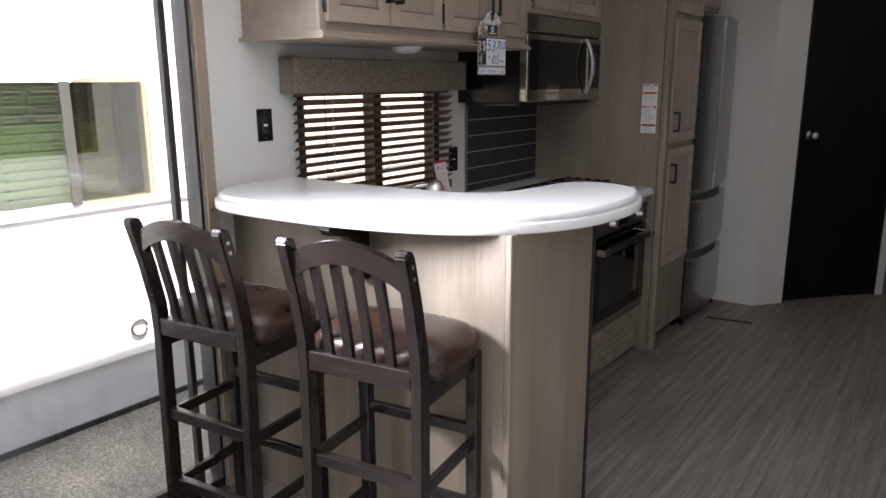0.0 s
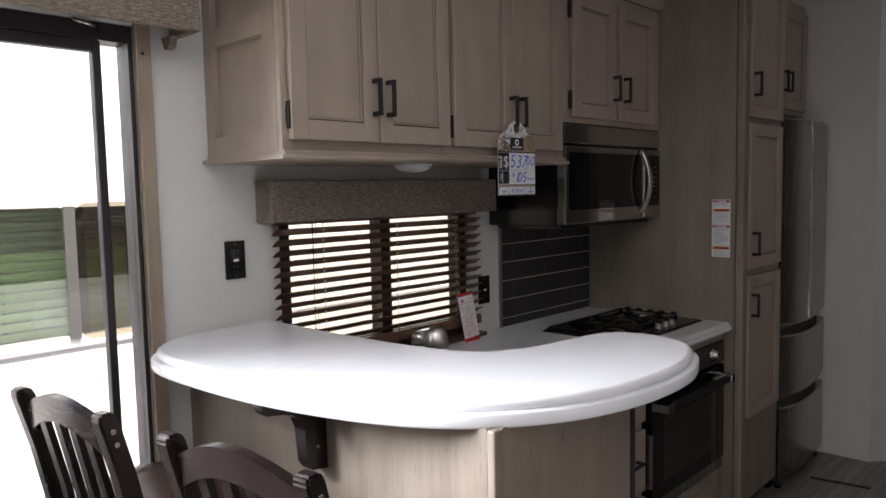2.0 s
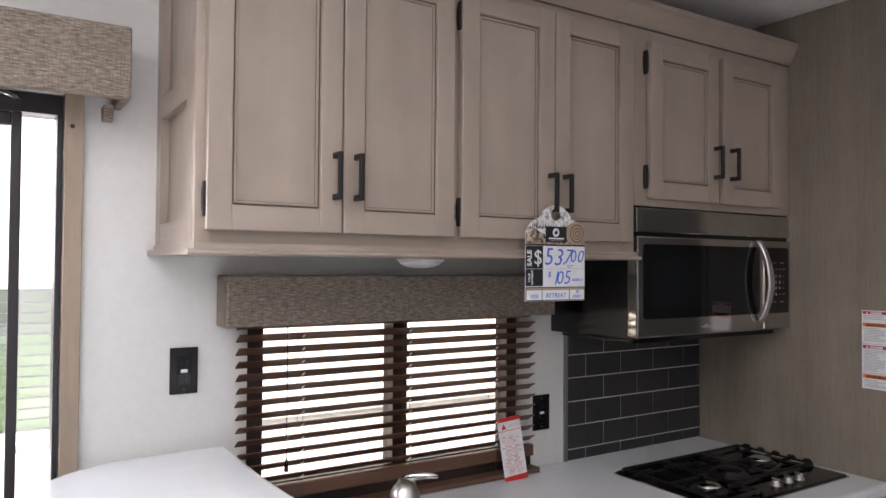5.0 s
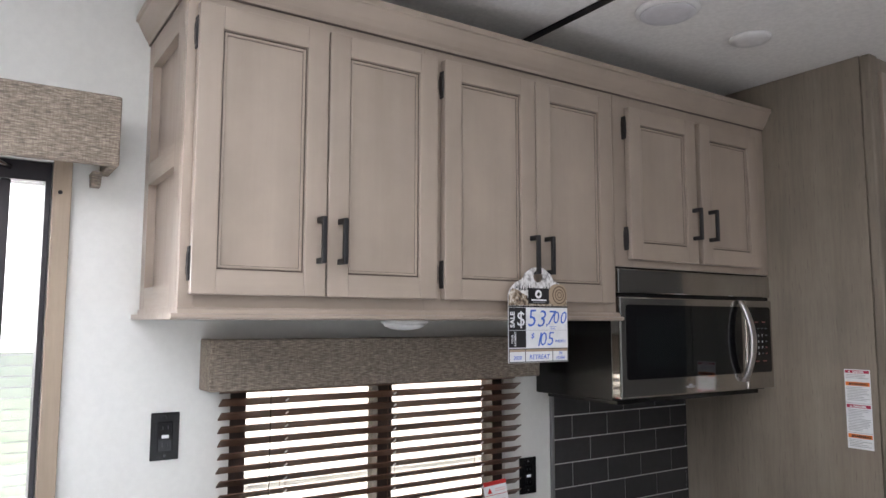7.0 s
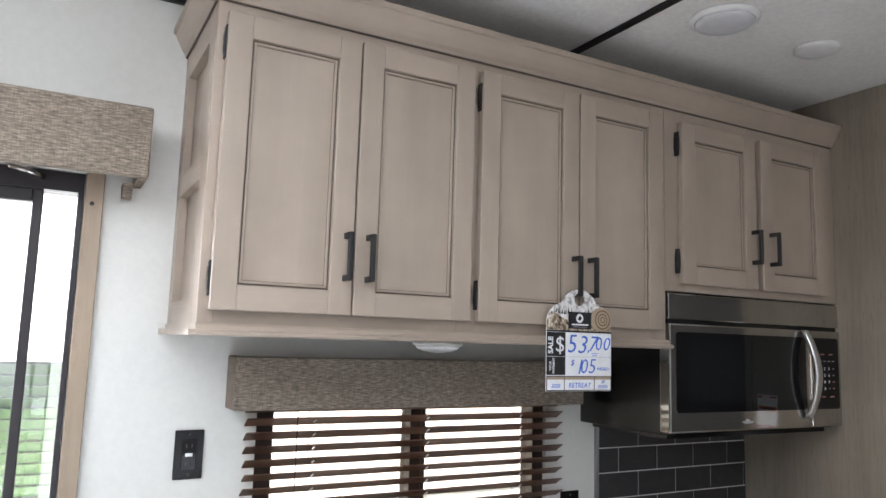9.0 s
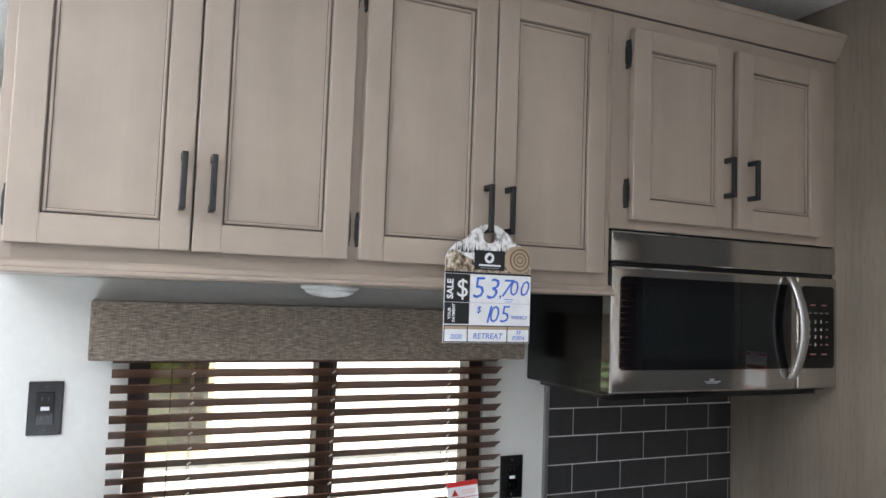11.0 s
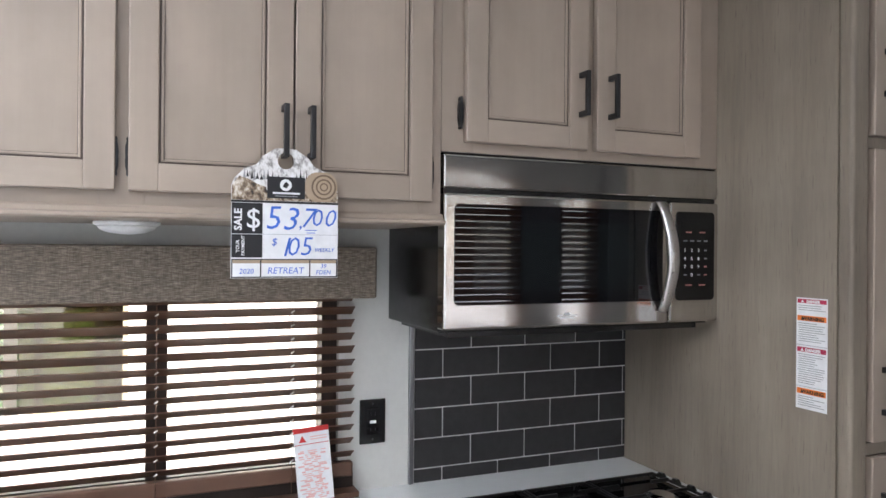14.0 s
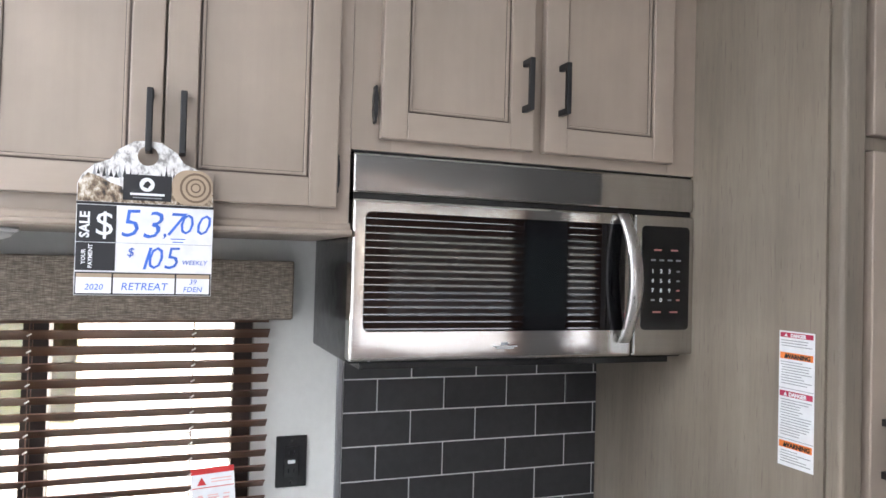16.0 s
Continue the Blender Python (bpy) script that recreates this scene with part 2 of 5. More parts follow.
CHROME = metal("chrome", (0.8, 0.8, 0.8), 0.1, scratch=0.02)
NICKEL = metal("brushed_nickel", (0.60, 0.575, 0.545), 0.33)
IRON = plain("cast_iron", (0.004, 0.004, 0.004), 0.3)
WINFRAME = plain("brown_window_frame", (0.028, 0.017, 0.013), 0.45)
TILE = paint("tile_charcoal", (0.034, 0.033, 0.034), 0.42, 0.12, 40, 0.06)
GROUT = paint("grout_pale", (0.78, 0.78, 0.76), 0.85, 0.06, 200, 0.1)
WHITE = plain("white_plastic", (0.78, 0.78, 0.77), 0.35)
PAPER = plain("white_paper", (0.82, 0.83, 0.84), 0.55)
RED = plain("red_ink", (0.62, 0.03, 0.03), 0.5)
CRIMSON = plain("crimson_ink", (0.45, 0.02, 0.07), 0.5)
ORANGE = plain("orange_ink", (0.85, 0.22, 0.04), 0.5)
PINK = plain("pale_red_ink", (0.80, 0.46, 0.43), 0.5)
DIMRED = plain("dull_red_ink", (0.34, 0.13, 0.11), 0.5)
DIMGREY = plain("dull_grey_ink", (0.16, 0.165, 0.17), 0.6)
INK = plain("black_ink", (0.012, 0.012, 0.014), 0.5)
GREYINK = plain("grey_ink", (0.30, 0.31, 0.32), 0.6)
BLUE = plain("blue_marker", (0.05, 0.16, 0.62), 0.5)
TAN = plain("tan_print", (0.42, 0.32, 0.22), 0.5)
BROWNPRINT = plain("brown_print", (0.16, 0.11, 0.07), 0.5)
GLASS = glass("clear_glass")
TINT = glass("bronze_tinted_glass", (0.82, 0.79, 0.74), 0.0, 0.03)
# clear tint and high mirror share imitate glare haze on the next trailer's window
SMOKE = glass("tinted_glass", (0.88, 0.9, 0.88), 0.0, 0.24)
BRONZED = glass("brown_smoked_glass", (0.52, 0.47, 0.36), 0.0, 0.16)
SIDING = paint("white_siding", (0.80, 0.80, 0.80), 0.5, 0.02, 30, 0.03)
SKIRT = paint("grey_skirt", (0.42, 0.42, 0.43), 0.6, 0.06, 8, 0.05)
GREENB = paint("green_blind", (0.46, 0.62, 0.38), 0.6, 0.05, 30)
GRAVEL = ground_gravel("gravel")


def leather(name):
    n = Net(name)
    v = n.coords()
    f = n.noise(v, 160, 3)
    big = n.noise(v, 6, 4)
    c = n.ramp(big, [(0.3, (0.028, 0.014, 0.010)), (0.7, (0.055, 0.028, 0.02))])
    n.bump(f, 0.08, 0.001)
    return n.done(c, rough_ramp(n, big, 0.25, 0.33))


LEATHER = leather("brown_leather")


def picture_print(name, scale, stops):
    """A mottled printed picture, as of rocks and snow."""
    n = Net(name)
    f = n.noise(n.coords((1, 1, 0.7), False), scale, 5, 0.7)
    return n.done(n.ramp(f, stops), 0.5)


ROCKPRINT = picture_print("rock_print", 95, [(0.36, (0.03, 0.022, 0.016)), (0.47, (0.20, 0.14, 0.09)), (0.55, (0.44, 0.36, 0.26)), (0.66, (0.80, 0.76, 0.70))])
SNOWPRINT = picture_print("snow_print", 70, [(0.40, (0.30, 0.29, 0.28)), (0.50, (0.72, 0.71, 0.69)), (0.60, (0.84, 0.84, 0.84))])

# ---- building helpers ----
ORIGIN = {}


def box(bm, x0, x1, y0, y1, z0, z1, bevel=0.0, segments=2):
    """A box, with rounded edges where bevel is given."""
    vs = [bm.verts.new((x, y, z)) for x in (x0, x1) for y in (y0, y1) for z in (z0, z1)]
    fs = [bm.faces.new([vs[i] for i in q]) for q in ((0, 1, 3, 2), (4, 6, 7, 5), (0, 4, 5, 1), (2, 3, 7, 6), (0, 2, 6, 4), (1, 5, 7, 3))]
    if bevel > 0:
        es = list({e for f in fs for e in f.edges})
        bmesh.ops.bevel(bm, geom=es, offset=bevel, segments=segments, affect="EDGES", profile=0.5)
    return bm


def cube(*a, **k):
    return box(bmesh.new(), *a, **k)


def tube(bm, points, radii, seg=12, caps=True):
    """A round bar through the points, with a radius at each."""
    points = [Vector(p) for p in points]
    if isinstance(radii, (int, float)):
        radii = [radii] * len(points)
    rings = []
    ref = None
    for i, p in enumerate(points):
        d = (points[min(i + 1, len(points) - 1)] - points[max(i - 1, 0)]).normalized()
        if ref is None:
            ref = d.orthogonal().normalized()
        else:
            ref = (ref - d * ref.dot(d)).normalized()
        side = d.cross(ref)
        rings.append([bm.verts.new(p + (ref * math.cos(2 * math.pi * k / seg) + side * math.sin(2 * math.pi * k / seg)) * radii[i]) for k in range(seg)])
    for a, b in zip(rings, rings[1:]):
        for k in range(seg):
            bm.faces.new((a[k], a[(k + 1) % seg], b[(k + 1) % seg], b[k])).smooth = True
    if caps:
        bm.faces.new(list(reversed(rings[0])))
        bm.faces.new(rings[-1])
    return bm


def lathe(bm, centre, axis, profile, seg=20):
    """A turned solid: profile of (height along axis, radius)."""
    axis = Vector(axis).normalized()
    a = axis.orthogonal().normalized()
    b = axis.cross(a)
    rings = []
    for h, r in profile:
        rings.append([bm.verts.new(Vector(centre) + axis * h + (a * math.cos(2 * math.pi * k / seg) + b * math.sin(2 * math.pi * k / seg)) * r) for k in range(seg)])
    for p, q in zip(rings, rings[1:]):
        for k in range(seg):
            bm.faces.new((p[k], p[(k + 1) % seg], q[(k + 1) % seg], q[k])).smooth = True
    bm.faces.new(list(reversed(rings[0])))
    bm.faces.new(rings[-1])
    return bm


def prism(bm, outline, lo, hi, axis="z"):
    """A slab: an outline of pairs, swept from lo to hi along an axis."""
    def at(p, h):
        return {"z": (p[0], p[1], h), "y": (p[0], h, p[1]), "x": (h, p[0], p[1])}[axis]
    low = [bm.verts.new(at(p, lo)) for p in outline]
    top = [bm.verts.new(at(p, hi)) for p in outline]
    n = len(outline)
    bm.faces.new(low)
    bm.faces.new(list(reversed(top)))
    for i in range(n):
        bm.faces.new((low[i], top[i], top[(i + 1) % n], low[(i + 1) % n]))
    bmesh.ops.recalc_face_normals(bm, faces=bm.faces)
    return bm


def sweep(bm, profile, y0, y1):
    """A moulding: a profile of (x, z) pairs swept along y."""
    return prism(bm, profile, y0, y1, "y")


def thing(name, place, label, category, group="", kind=""):
    ob = new(name)
    ob.empty_display_size = 0.05
    ob.location = place
    ORIGIN[ob.name] = Vector(place)
    return tagged(ob, label, category, group, kind)


def part(name, bm, material, parent=None, label="", smooth=False):
    """Links a bmesh, given in world metres, as one mesh object under a thing or a part."""
    me = bpy.data.meshes.new(name)
    org = ORIGIN[parent.name] if parent else Vector((0, 0, 0))
    bmesh.ops.recalc_face_normals(bm, faces=bm.faces)
    bm.transform(Matrix.Translation(-org))
    bm.to_mesh(me)
    bm.free()
    if smooth:
        for p in me.polygons:
            p.use_smooth = True
    me.materials.append(material)
    ob = new(name, me)
    ORIGIN[ob.name] = org
    if parent:
        ob.parent = parent
    return tagged(ob, label)


def structure(name, bm, material, label=""):
    return tagged(part(name, bm, material, None, label), label, "", "", "structure")


FACING = {"+x": Matrix(((0, 0, 1, 0), (1, 0, 0, 0), (0, 1, 0, 0), (0, 0, 0, 1))), "-y": Matrix(((1, 0, 0, 0), (0, 0, -1, 0), (0, 1, 0, 0), (0, 0, 0, 1)))}


def words(text, size, place, material, parent, facing="+x", spin=0, slant=0.0, align="LEFT", bold=0.0, name="lettering", tilt=None):
    """Flat raised lettering in the built-in font; place is the baseline's start."""
    cu = bpy.data.curves.new(name, "FONT")
    cu.body, cu.size, cu.align_x, cu.shear, cu.offset, cu.extrude = text, size, align, slant, bold, 0.0003
    cu.resolution_u = 2
    tmp = bpy.data.objects.new(name, cu)
    me = bpy.data.meshes.new_from_object(tmp)
    bpy.data.objects.remove(tmp)
    bpy.data.curves.remove(cu)
    m = Matrix.Translation(Vector(place)) @ FACING[facing] @ Matrix.Rotation(radians(spin), 4, "Z")
    if tilt is not None:
        m = tilt @ m
    me.transform(Matrix.Translation(-ORIGIN[parent.name]) @ m)
    me.materials.clear()
    me.materials.append(material)
    ob = new(name, me)
    ORIGIN[ob.name] = ORIGIN[parent.name]
    ob.parent = parent
    return ob

# ---- structure ----
H = 2.37          # ceiling height
CT = 0.874        # worktop height
EAST = 3.5
SOUTH, NORTH = -2.6, 6.6
DOOR_Y0, DOOR_Y1, DOOR_TOP = 0.02, 1.842, 1.89
WIN_Y0, WIN_Y1, WIN_Z0, WIN_Z1 = 2.26, 3.13, 0.925, 1.45

structure("floor", cube(-0.08, EAST, SOUTH, NORTH, -0.1, 0.0), FLOOR, "grey-brown streaked wood-look vinyl plank floor")
structure("ceiling", cube(-0.08, EAST, SOUTH, NORTH, H, H + 0.1), CEIL, "off-white lightly textured ceiling")
structure("roof", cube(-0.15, EAST + 0.12, SOUTH - 0.15, NORTH + 0.15, H + 0.104, H + 0.18), SIDING, "white roof skin of the trailer")

wall = bmesh.new()
for y0, y1, z0, z1 in ((SOUTH, DOOR_Y0, 0, H), (DOOR_Y0, DOOR_Y1, DOOR_TOP, H), (DOOR_Y1, WIN_Y0, 0, H), (WIN_Y0, WIN_Y1, 0, WIN_Z0), (WIN_Y0, WIN_Y1, WIN_Z1, H), (WIN_Y1, NORTH, 0, H)):
    box(wall, -0.08, 0, y0, y1, z0, z1)
structure("wall_west", wall, WALL, "off-white painted kitchen wall panel")
wall = bmesh.new()
EWIN = ((4.0, 5.15), (5.5, 5.8))
EZ0, EZ1 = 0.9, 1.95
SPLIT = 2.6
# both lengths of this wall are darkened to hold down bounced light
structure("wall_east", cube(EAST, EAST + 0.08, SOUTH, SPLIT, 0, H), GREYWALL, "unseen wall opposite the sliding door, darkened to cut bounced light")
last = SPLIT
for y0, y1 in EWIN:
    box(wall, EAST, EAST + 0.08, last, y0, 0, H)
    box(wall, EAST, EAST + 0.08, y0, y1, 0, EZ0)
    box(wall, EAST, EAST + 0.08, y0, y1, EZ1, H)
    last = y1
box(wall, EAST, EAST + 0.08, last, NORTH, 0, H)
structure("wall_east", wall, DIMWALL, "wall opposite the kitchen, darkened to cut bounced light")
# added dark board, out of view, that soaks up the door's light low down
structure("wainscot", cube(EAST - 0.02, EAST - 0.0005, SOUTH, SPLIT, 0, 1.05), DIMWALL, "added unseen dark board absorbing light low on the wall")
wall = bmesh.new()
box(wall, -0.08, EAST + 0.08, SOUTH - 0.08, SOUTH, 0, H)
# out of view; dark only to limit bounce from behind the camera
structure("wall_south", wall, GREYWALL, "unseen end wall of the living space, darkened to cut bounced light")
structure("wall_north", cube(-0.08, EAST + 0.08, NORTH, NORTH + 0.08, 0, H), WALL, "off-white end wall of the hall")

# the wall beside the fridge and the angled wall with the black door
AX, AY = 0.957, 5.15
DIRX, DIRY = 0.634, 0.773
ANG = math.degrees(math.atan2(DIRY, DIRX))
structure("wall_fridge_side", cube(0.0, AX, 5.15, 5.23, 0, H), WALL, "off-white painted wall beside the fridge")


def angled(bm, a, b, z0, z1, out=0.0, thick=0.08):
    """A box along the angled wall, from a to b metres along it, its face pushed out."""
    m = Matrix.Translation((AX, AY, 0)) @ Matrix.Rotation(radians(ANG), 4, "Z")
    n0 = len(bm.verts)
    box(bm, a, b, -out, thick - out, z0, z1)
    bm.verts.ensure_lookup_table()
    for v in bm.verts[n0:]:
        v.co = m @ v.co
    return bm


DA, DB, DTOP = 0.225, 0.93, 2.06
bm = bmesh.new()
angled(bm, 0, DA, 0, H)
angled(bm, DA, DB, DTOP, H)
angled(bm, DB, 1.0, 0, H)
structure("wall_angled", bm, WALL, "off-white angled wall around the black door")
ex, ey = AX + 1.0 * DIRX, AY + 1.0 * DIRY
structure("wall_hall", cube(ex + 0.002, EAST - 0.002, ey, ey + 0.08, 0, H), DIMWALL, "dark grey wall at the end of the hall")
door = structure("door_1", angled(bmesh.new(), DA + 0.004, DB - 0.004, 0.012, DTOP - 0.004, -0.02, 0.035), BLACKDOOR, "closed black wood interior door with a chrome knob")
mk = Matrix.Translation((AX, AY, 0)) @ Matrix.Rotation(radians(ANG), 4, "Z")
kb = bmesh.new()
lathe(kb, (DA + 0.085, 0.02, 1.068), (0, -1, 0), [(0, 0.03), (0.008, 0.03), (0.01, 0.012), (0.03, 0.012), (0.036, 0.024), (0.055, 0.027), (0.066, 0.018), (0.069, 0.004)])
kb.transform(mk)
part("door_knob", kb, CHROME, door, "chrome door knob")
bm = bmesh.new()
for a, b, z0, z1 in ((DA - 0.006, DA + 0.003, 0, DTOP + 0.005), (DB - 0.003, DB + 0.006, 0, DTOP + 0.005)):
    angled(bm, a, b, z0, z1, 0.004, 0.06)
part("door_jamb", bm, BLACK, door, "thin black door jamb")
bm = bmesh.new()
angled(bm, DB + 0.02, DB + 0.065, 0, H, 0.006, 0.005)
structure("trim", bm, WALL, "pale vertical trim strip beside the door")

structure("trim", cube(0.0005, 0.012, SOUTH, 2.03, H - 0.036, H - 0.0065), BLACK, "thin black trim where wall meets ceiling")

# dark battens across the ceiling
for y in (0.80, 1.92, 3.045, 4.2, 5.3):
    bm = cube(0.002, EAST - 0.002, y - 0.014, y + 0.014, H - 0.006, H - 0.0005, bevel=0.002)
    structure("ceiling_batten", bm, BLACK, "thin black batten strip across the ceiling")

# outside
structure("ground", cube(-60, 60, -60, 60, -0.6, -0.37), GRAVEL, "dark damp gravel ground between the trailers")
bm = bmesh.new()
box(bm, -0.15, EAST + 0.12, SOUTH - 0.1, NORTH + 0.1, -0.28, -0.102)
structure("trailer_chassis", bm, BLACK, "black underframe of the trailer")


# ---- sliding glass door ----
def sliding_door():
    d = structure("door_2", cube(-0.075, -0.006, DOOR_Y0 + 0.002, DOOR_Y1 - 0.002, 0.002, 0.035), BRONZE, "dark bronze sliding glass patio door, closed")
    fr = bmesh.new()
    box(fr, -0.075, -0.004, DOOR_Y0 + 0.002, DOOR_Y0 + 0.03, 0.035, DOOR_TOP - 0.002)
    box(fr, -0.075, -0.004, DOOR_Y1 - 0.013, DOOR_Y1 - 0.002, 0.035, DOOR_TOP - 0.002)
    box(fr, -0.075, -0.004, DOOR_Y0 + 0.03, DOOR_Y1 - 0.013, DOOR_TOP - 0.045, DOOR_TOP - 0.002)
    part("door_frame", fr, BRONZE, d)
    for y0, y1, x0 in ((0.90, 1.762, -0.035), (0.06, 0.95, -0.066)):
        s = bmesh.new()
        w = 0.021
        box(s, x0, x0 + 0.028, y0, y0 + w, 0.036, DOOR_TOP - 0.046, bevel=0.003)
        box(s, x0, x0 + 0.028, y1 - w, y1, 0.036, DOOR_TOP - 0.046, bevel=0.003)
        box(s, x0, x0 + 0.028, y0 + w, y1 - w, 0.036, 0.085, bevel=0.003)
        box(s, x0, x0 + 0.028, y0 + w, y1 - w, DOOR_TOP - 0.075, DOOR_TOP - 0.046, bevel=0.003)
        sash = part("sash", s, BRONZE, d)
        g = part("pane", cube(x0 + 0.012, x0 + 0.016, y0 + w - 0.004, y1 - w + 0.004, 0.081, DOOR_TOP - 0.071), GLASS, sash, "clear glass pane")
        g.visible_shadow = False
    g = part("pane", cube(-0.03, -0.026, 1.763, DOOR_Y1 - 0.013, 0.036, DOOR_TOP - 0.046), GLASS, d, "narrow glass strip by the jamb")
    g.visible_shadow = False
    t = bmesh.new()
    box(t, -0.004, 0.018, DOOR_Y1, DOOR_Y1 + 0.038, 0, DOOR_TOP + 0.09, bevel=0.002)
    box(t, -0.004, 0.018, DOOR_Y0 - 0.038, DOOR_Y0, 0, DOOR_TOP + 0.09, bevel=0.002)
    part("trim", t, TRIMW, d, "oak-coloured casing with a screw head")
    s = bmesh.new()
    for z in (1.82, 1.0, 0.4):
        lathe(s, (0.018, DOOR_Y1 + 0.015, z), (1, 0, 0), [(0, 0.005), (0.002, 0.004), (0.0025, 0.001)], 10)
    part("screw", s, BRONZE, d)
    c = bmesh.new()
    tube(c, [(-0.003, 1.76, DOOR_TOP - 0.02), (0.01, 1.73, DOOR_TOP - 0.012), (0.012, 1.69, DOOR_TOP - 0.006)], 0.006)
    part("latch", c, STEEL, d, "small steel latch at the head")


sliding_door()


def box_valance(name, depth, y0, y1, z0, z1, label):
    v = thing(name, (depth / 2, (y0 + y1) / 2, z0), label, "valance")
    f = bmesh.new()
    box(f, depth - 0.022, depth, y0, y1, z0, z1, bevel=0.005)
    part("front_board", f, FABRIC, v, smooth=False)
    for a, b in ((y0, y0 + 0.02), (y1 - 0.02, y1)):
        part("side_board", cube(0.001, depth - 0.023, a, b, z0, z1, bevel=0.004), FABRIC, v)
    part("top_board", cube(0.001, depth - 0.023, y0 + 0.021, y1 - 0.021, z1 - 0.018, z1 - 0.002), FABRIC, v)
    return v


dv = box_valance("door_valance", 0.145, -0.1, 1.957, 1.868, 2.024, "woven brown-grey fabric box valance above the sliding door")
part("bracket", prism(bmesh.new(), [(0.005, 1.868), (0.06, 1.868), (0.045, 1.838), (0.02, 1.836)], 1.915, 1.935, "y"), FABRIC, dv, "small fabric-covered end bracket")
box_valance("window_valance", 0.092, 2.181, 3.2, 1.366, 1.49, "woven brown-grey fabric box valance above the kitchen window")


# ---- windows ----
def kitchen_window():
    w = structure("window_1", cube(-0.07, -0.012, WIN_Y0 + 0.002, WIN_Y1 - 0.002, WIN_Z0 + 0.001, WIN_Z0 + 0.03), WINFRAME, "dark framed two-light kitchen window")
    fr = bmesh.new()
    box(fr, -0.07, -0.012, WIN_Y0 + 0.002, WIN_Y0 + 0.045, WIN_Z0 + 0.03, WIN_Z1 - 0.002)
    box(fr, -0.07, -0.012, WIN_Y1 - 0.04, WIN_Y1 - 0.002, WIN_Z0 + 0.03, WIN_Z1 - 0.002)
    box(fr, -0.07, -0.012, WIN_Y0 + 0.045, WIN_Y1 - 0.04, WIN_Z1 - 0.03, WIN_Z1 - 0.002)
    box(fr, -0.07, -0.012, 2.684, 2.73, WIN_Z0 + 0.03, WIN_Z1 - 0.03)
    part("window_frame", fr, WINFRAME, w)
    for y0, y1 in ((WIN_Y0 + 0.045, 2.684), (2.73, WIN_Y1 - 0.04)):
        g = part("pane", cube(-0.045, -0.041, y0, y1, WIN_Z0 + 0.03, WIN_Z1 - 0.03), TINT, w, "faintly bronze-tinted glass pane")
        g.visible_shadow = False


kitchen_window()


def slat_mesh(y0, y1, width, thick, name):
    bm = bmesh.new()
    n = 5
    rows = []
    for i in range(n):
        u = (i / (n - 1) - 0.5)
        x = u * width
        z = 0.0009 * (0.25 - u * u) * 4
        rows.append([bm.verts.new((x, y, z + t)) for y in (y0, y1) for t in (-thick / 2, thick / 2)])
    for a, b in zip(rows, rows[1:]):
        bm.faces.new((a[0], a[2], b[2], b[0]))
        bm.faces.new((a[1], b[1], b[3], a[3]))
        bm.faces.new((a[0], b[0], b[1], a[1]))
        bm.faces.new((a[2], a[3], b[3], b[2]))
    bm.faces.new((rows[0][0], rows[0][1], rows[0][3], rows[0][2]))
    bm.faces.new((rows[-1][0], rows[-1][2], rows[-1][3], rows[-1][1]))
    bmesh.ops.recalc_face_normals(bm, faces=bm.faces)
    me = bpy.data.meshes.new(name)
    bm.to_mesh(me)
    bm.free()
    me.materials.append(BLINDW)
    return me


def blind(x, y0, y1, z0, z1, pitch, tilt, label, cords, width=0.036, face=1, first=0.062, rail=0.022):
    b = thing("window_blind", (x, (y0 + y1) / 2, z0), label, "blind")
    mid = (y0 + y1) / 2
    me = slat_mesh(y0 - mid, y1 - mid, width, 0.0028, "slat")
    z = z0 + first
    while z < z1:
        s = new("slat", me)
        s.parent = b
        s.location = (random.uniform(-0.0006, 0.0006), random.uniform(-0.0015, 0.0015), z - z0)
        s.rotation_euler = (random.uniform(-0.0012, 0.0012), radians(tilt + random.uniform(-1.5, 1.5)), 0)
        z += pitch
    part("bottom_rail", cube(x - 0.012, x + 0.012, y0, y1, z0 + rail, z0 + first - 0.018, bevel=0.004), BLINDW, b)
    part("head_rail", cube(x - 0.022, x + 0.02, y0, y1, z1, z1 + 0.03), BLINDW, b)
    for cy in cords:
        c = bmesh.new()
        tube(c, [(x + face * width * 0.52, cy, z0 + 0.03), (x + face * width * 0.52, cy, z1)], 0.0009, 6)
        tube(c, [(x - face * width * 0.52, cy, z0 + 0.03), (x - face * width * 0.52, cy, z1)], 0.0009, 6)
        part("ladder_cord", c, BLINDW, b, "brown ladder cord")
        c = bmesh.new()
        z = z0 + first
        while z < z1:
            tube(c, [(x + face * width * 0.56, cy - 0.004, z - 0.001), (x + face * width * 0.56, cy + 0.004, z + 0.004)], 0.0016, 6)
            z += pitch
        tagged(part("cord_knot", c, WHITE, b), "pale cord rungs", "", "", "stuff")
    return b


kb_ = blind(0.030, 2.226, 3.158, 0.875, 1.43, 0.0322, -32, "brown wooden slat blind, slats half open, in the kitchen window", (2.39, 2.705, 3.005), width=0.037, first=0.1042, rail=0.050)
wand = bmesh.new()
tube(wand, [(0.056, 2.345, 1.36), (0.056, 2.345, 1.03)], 0.0012, 6)
lathe(wand, (0.056, 2.345, 1.03), (0, 0, -1), [(0, 0.002), (0.01, 0.005), (0.03, 0.006), (0.033, 0.002)], 10)
part("pull_cord", wand, DARKW, kb_, "pull cord with a dark wooden tassel")
part("sill", cube(0.001, 0.058, 2.226, 3.17, CT + 0.0045, CT + 0.017, bevel=0.002), BLINDW, kb_)
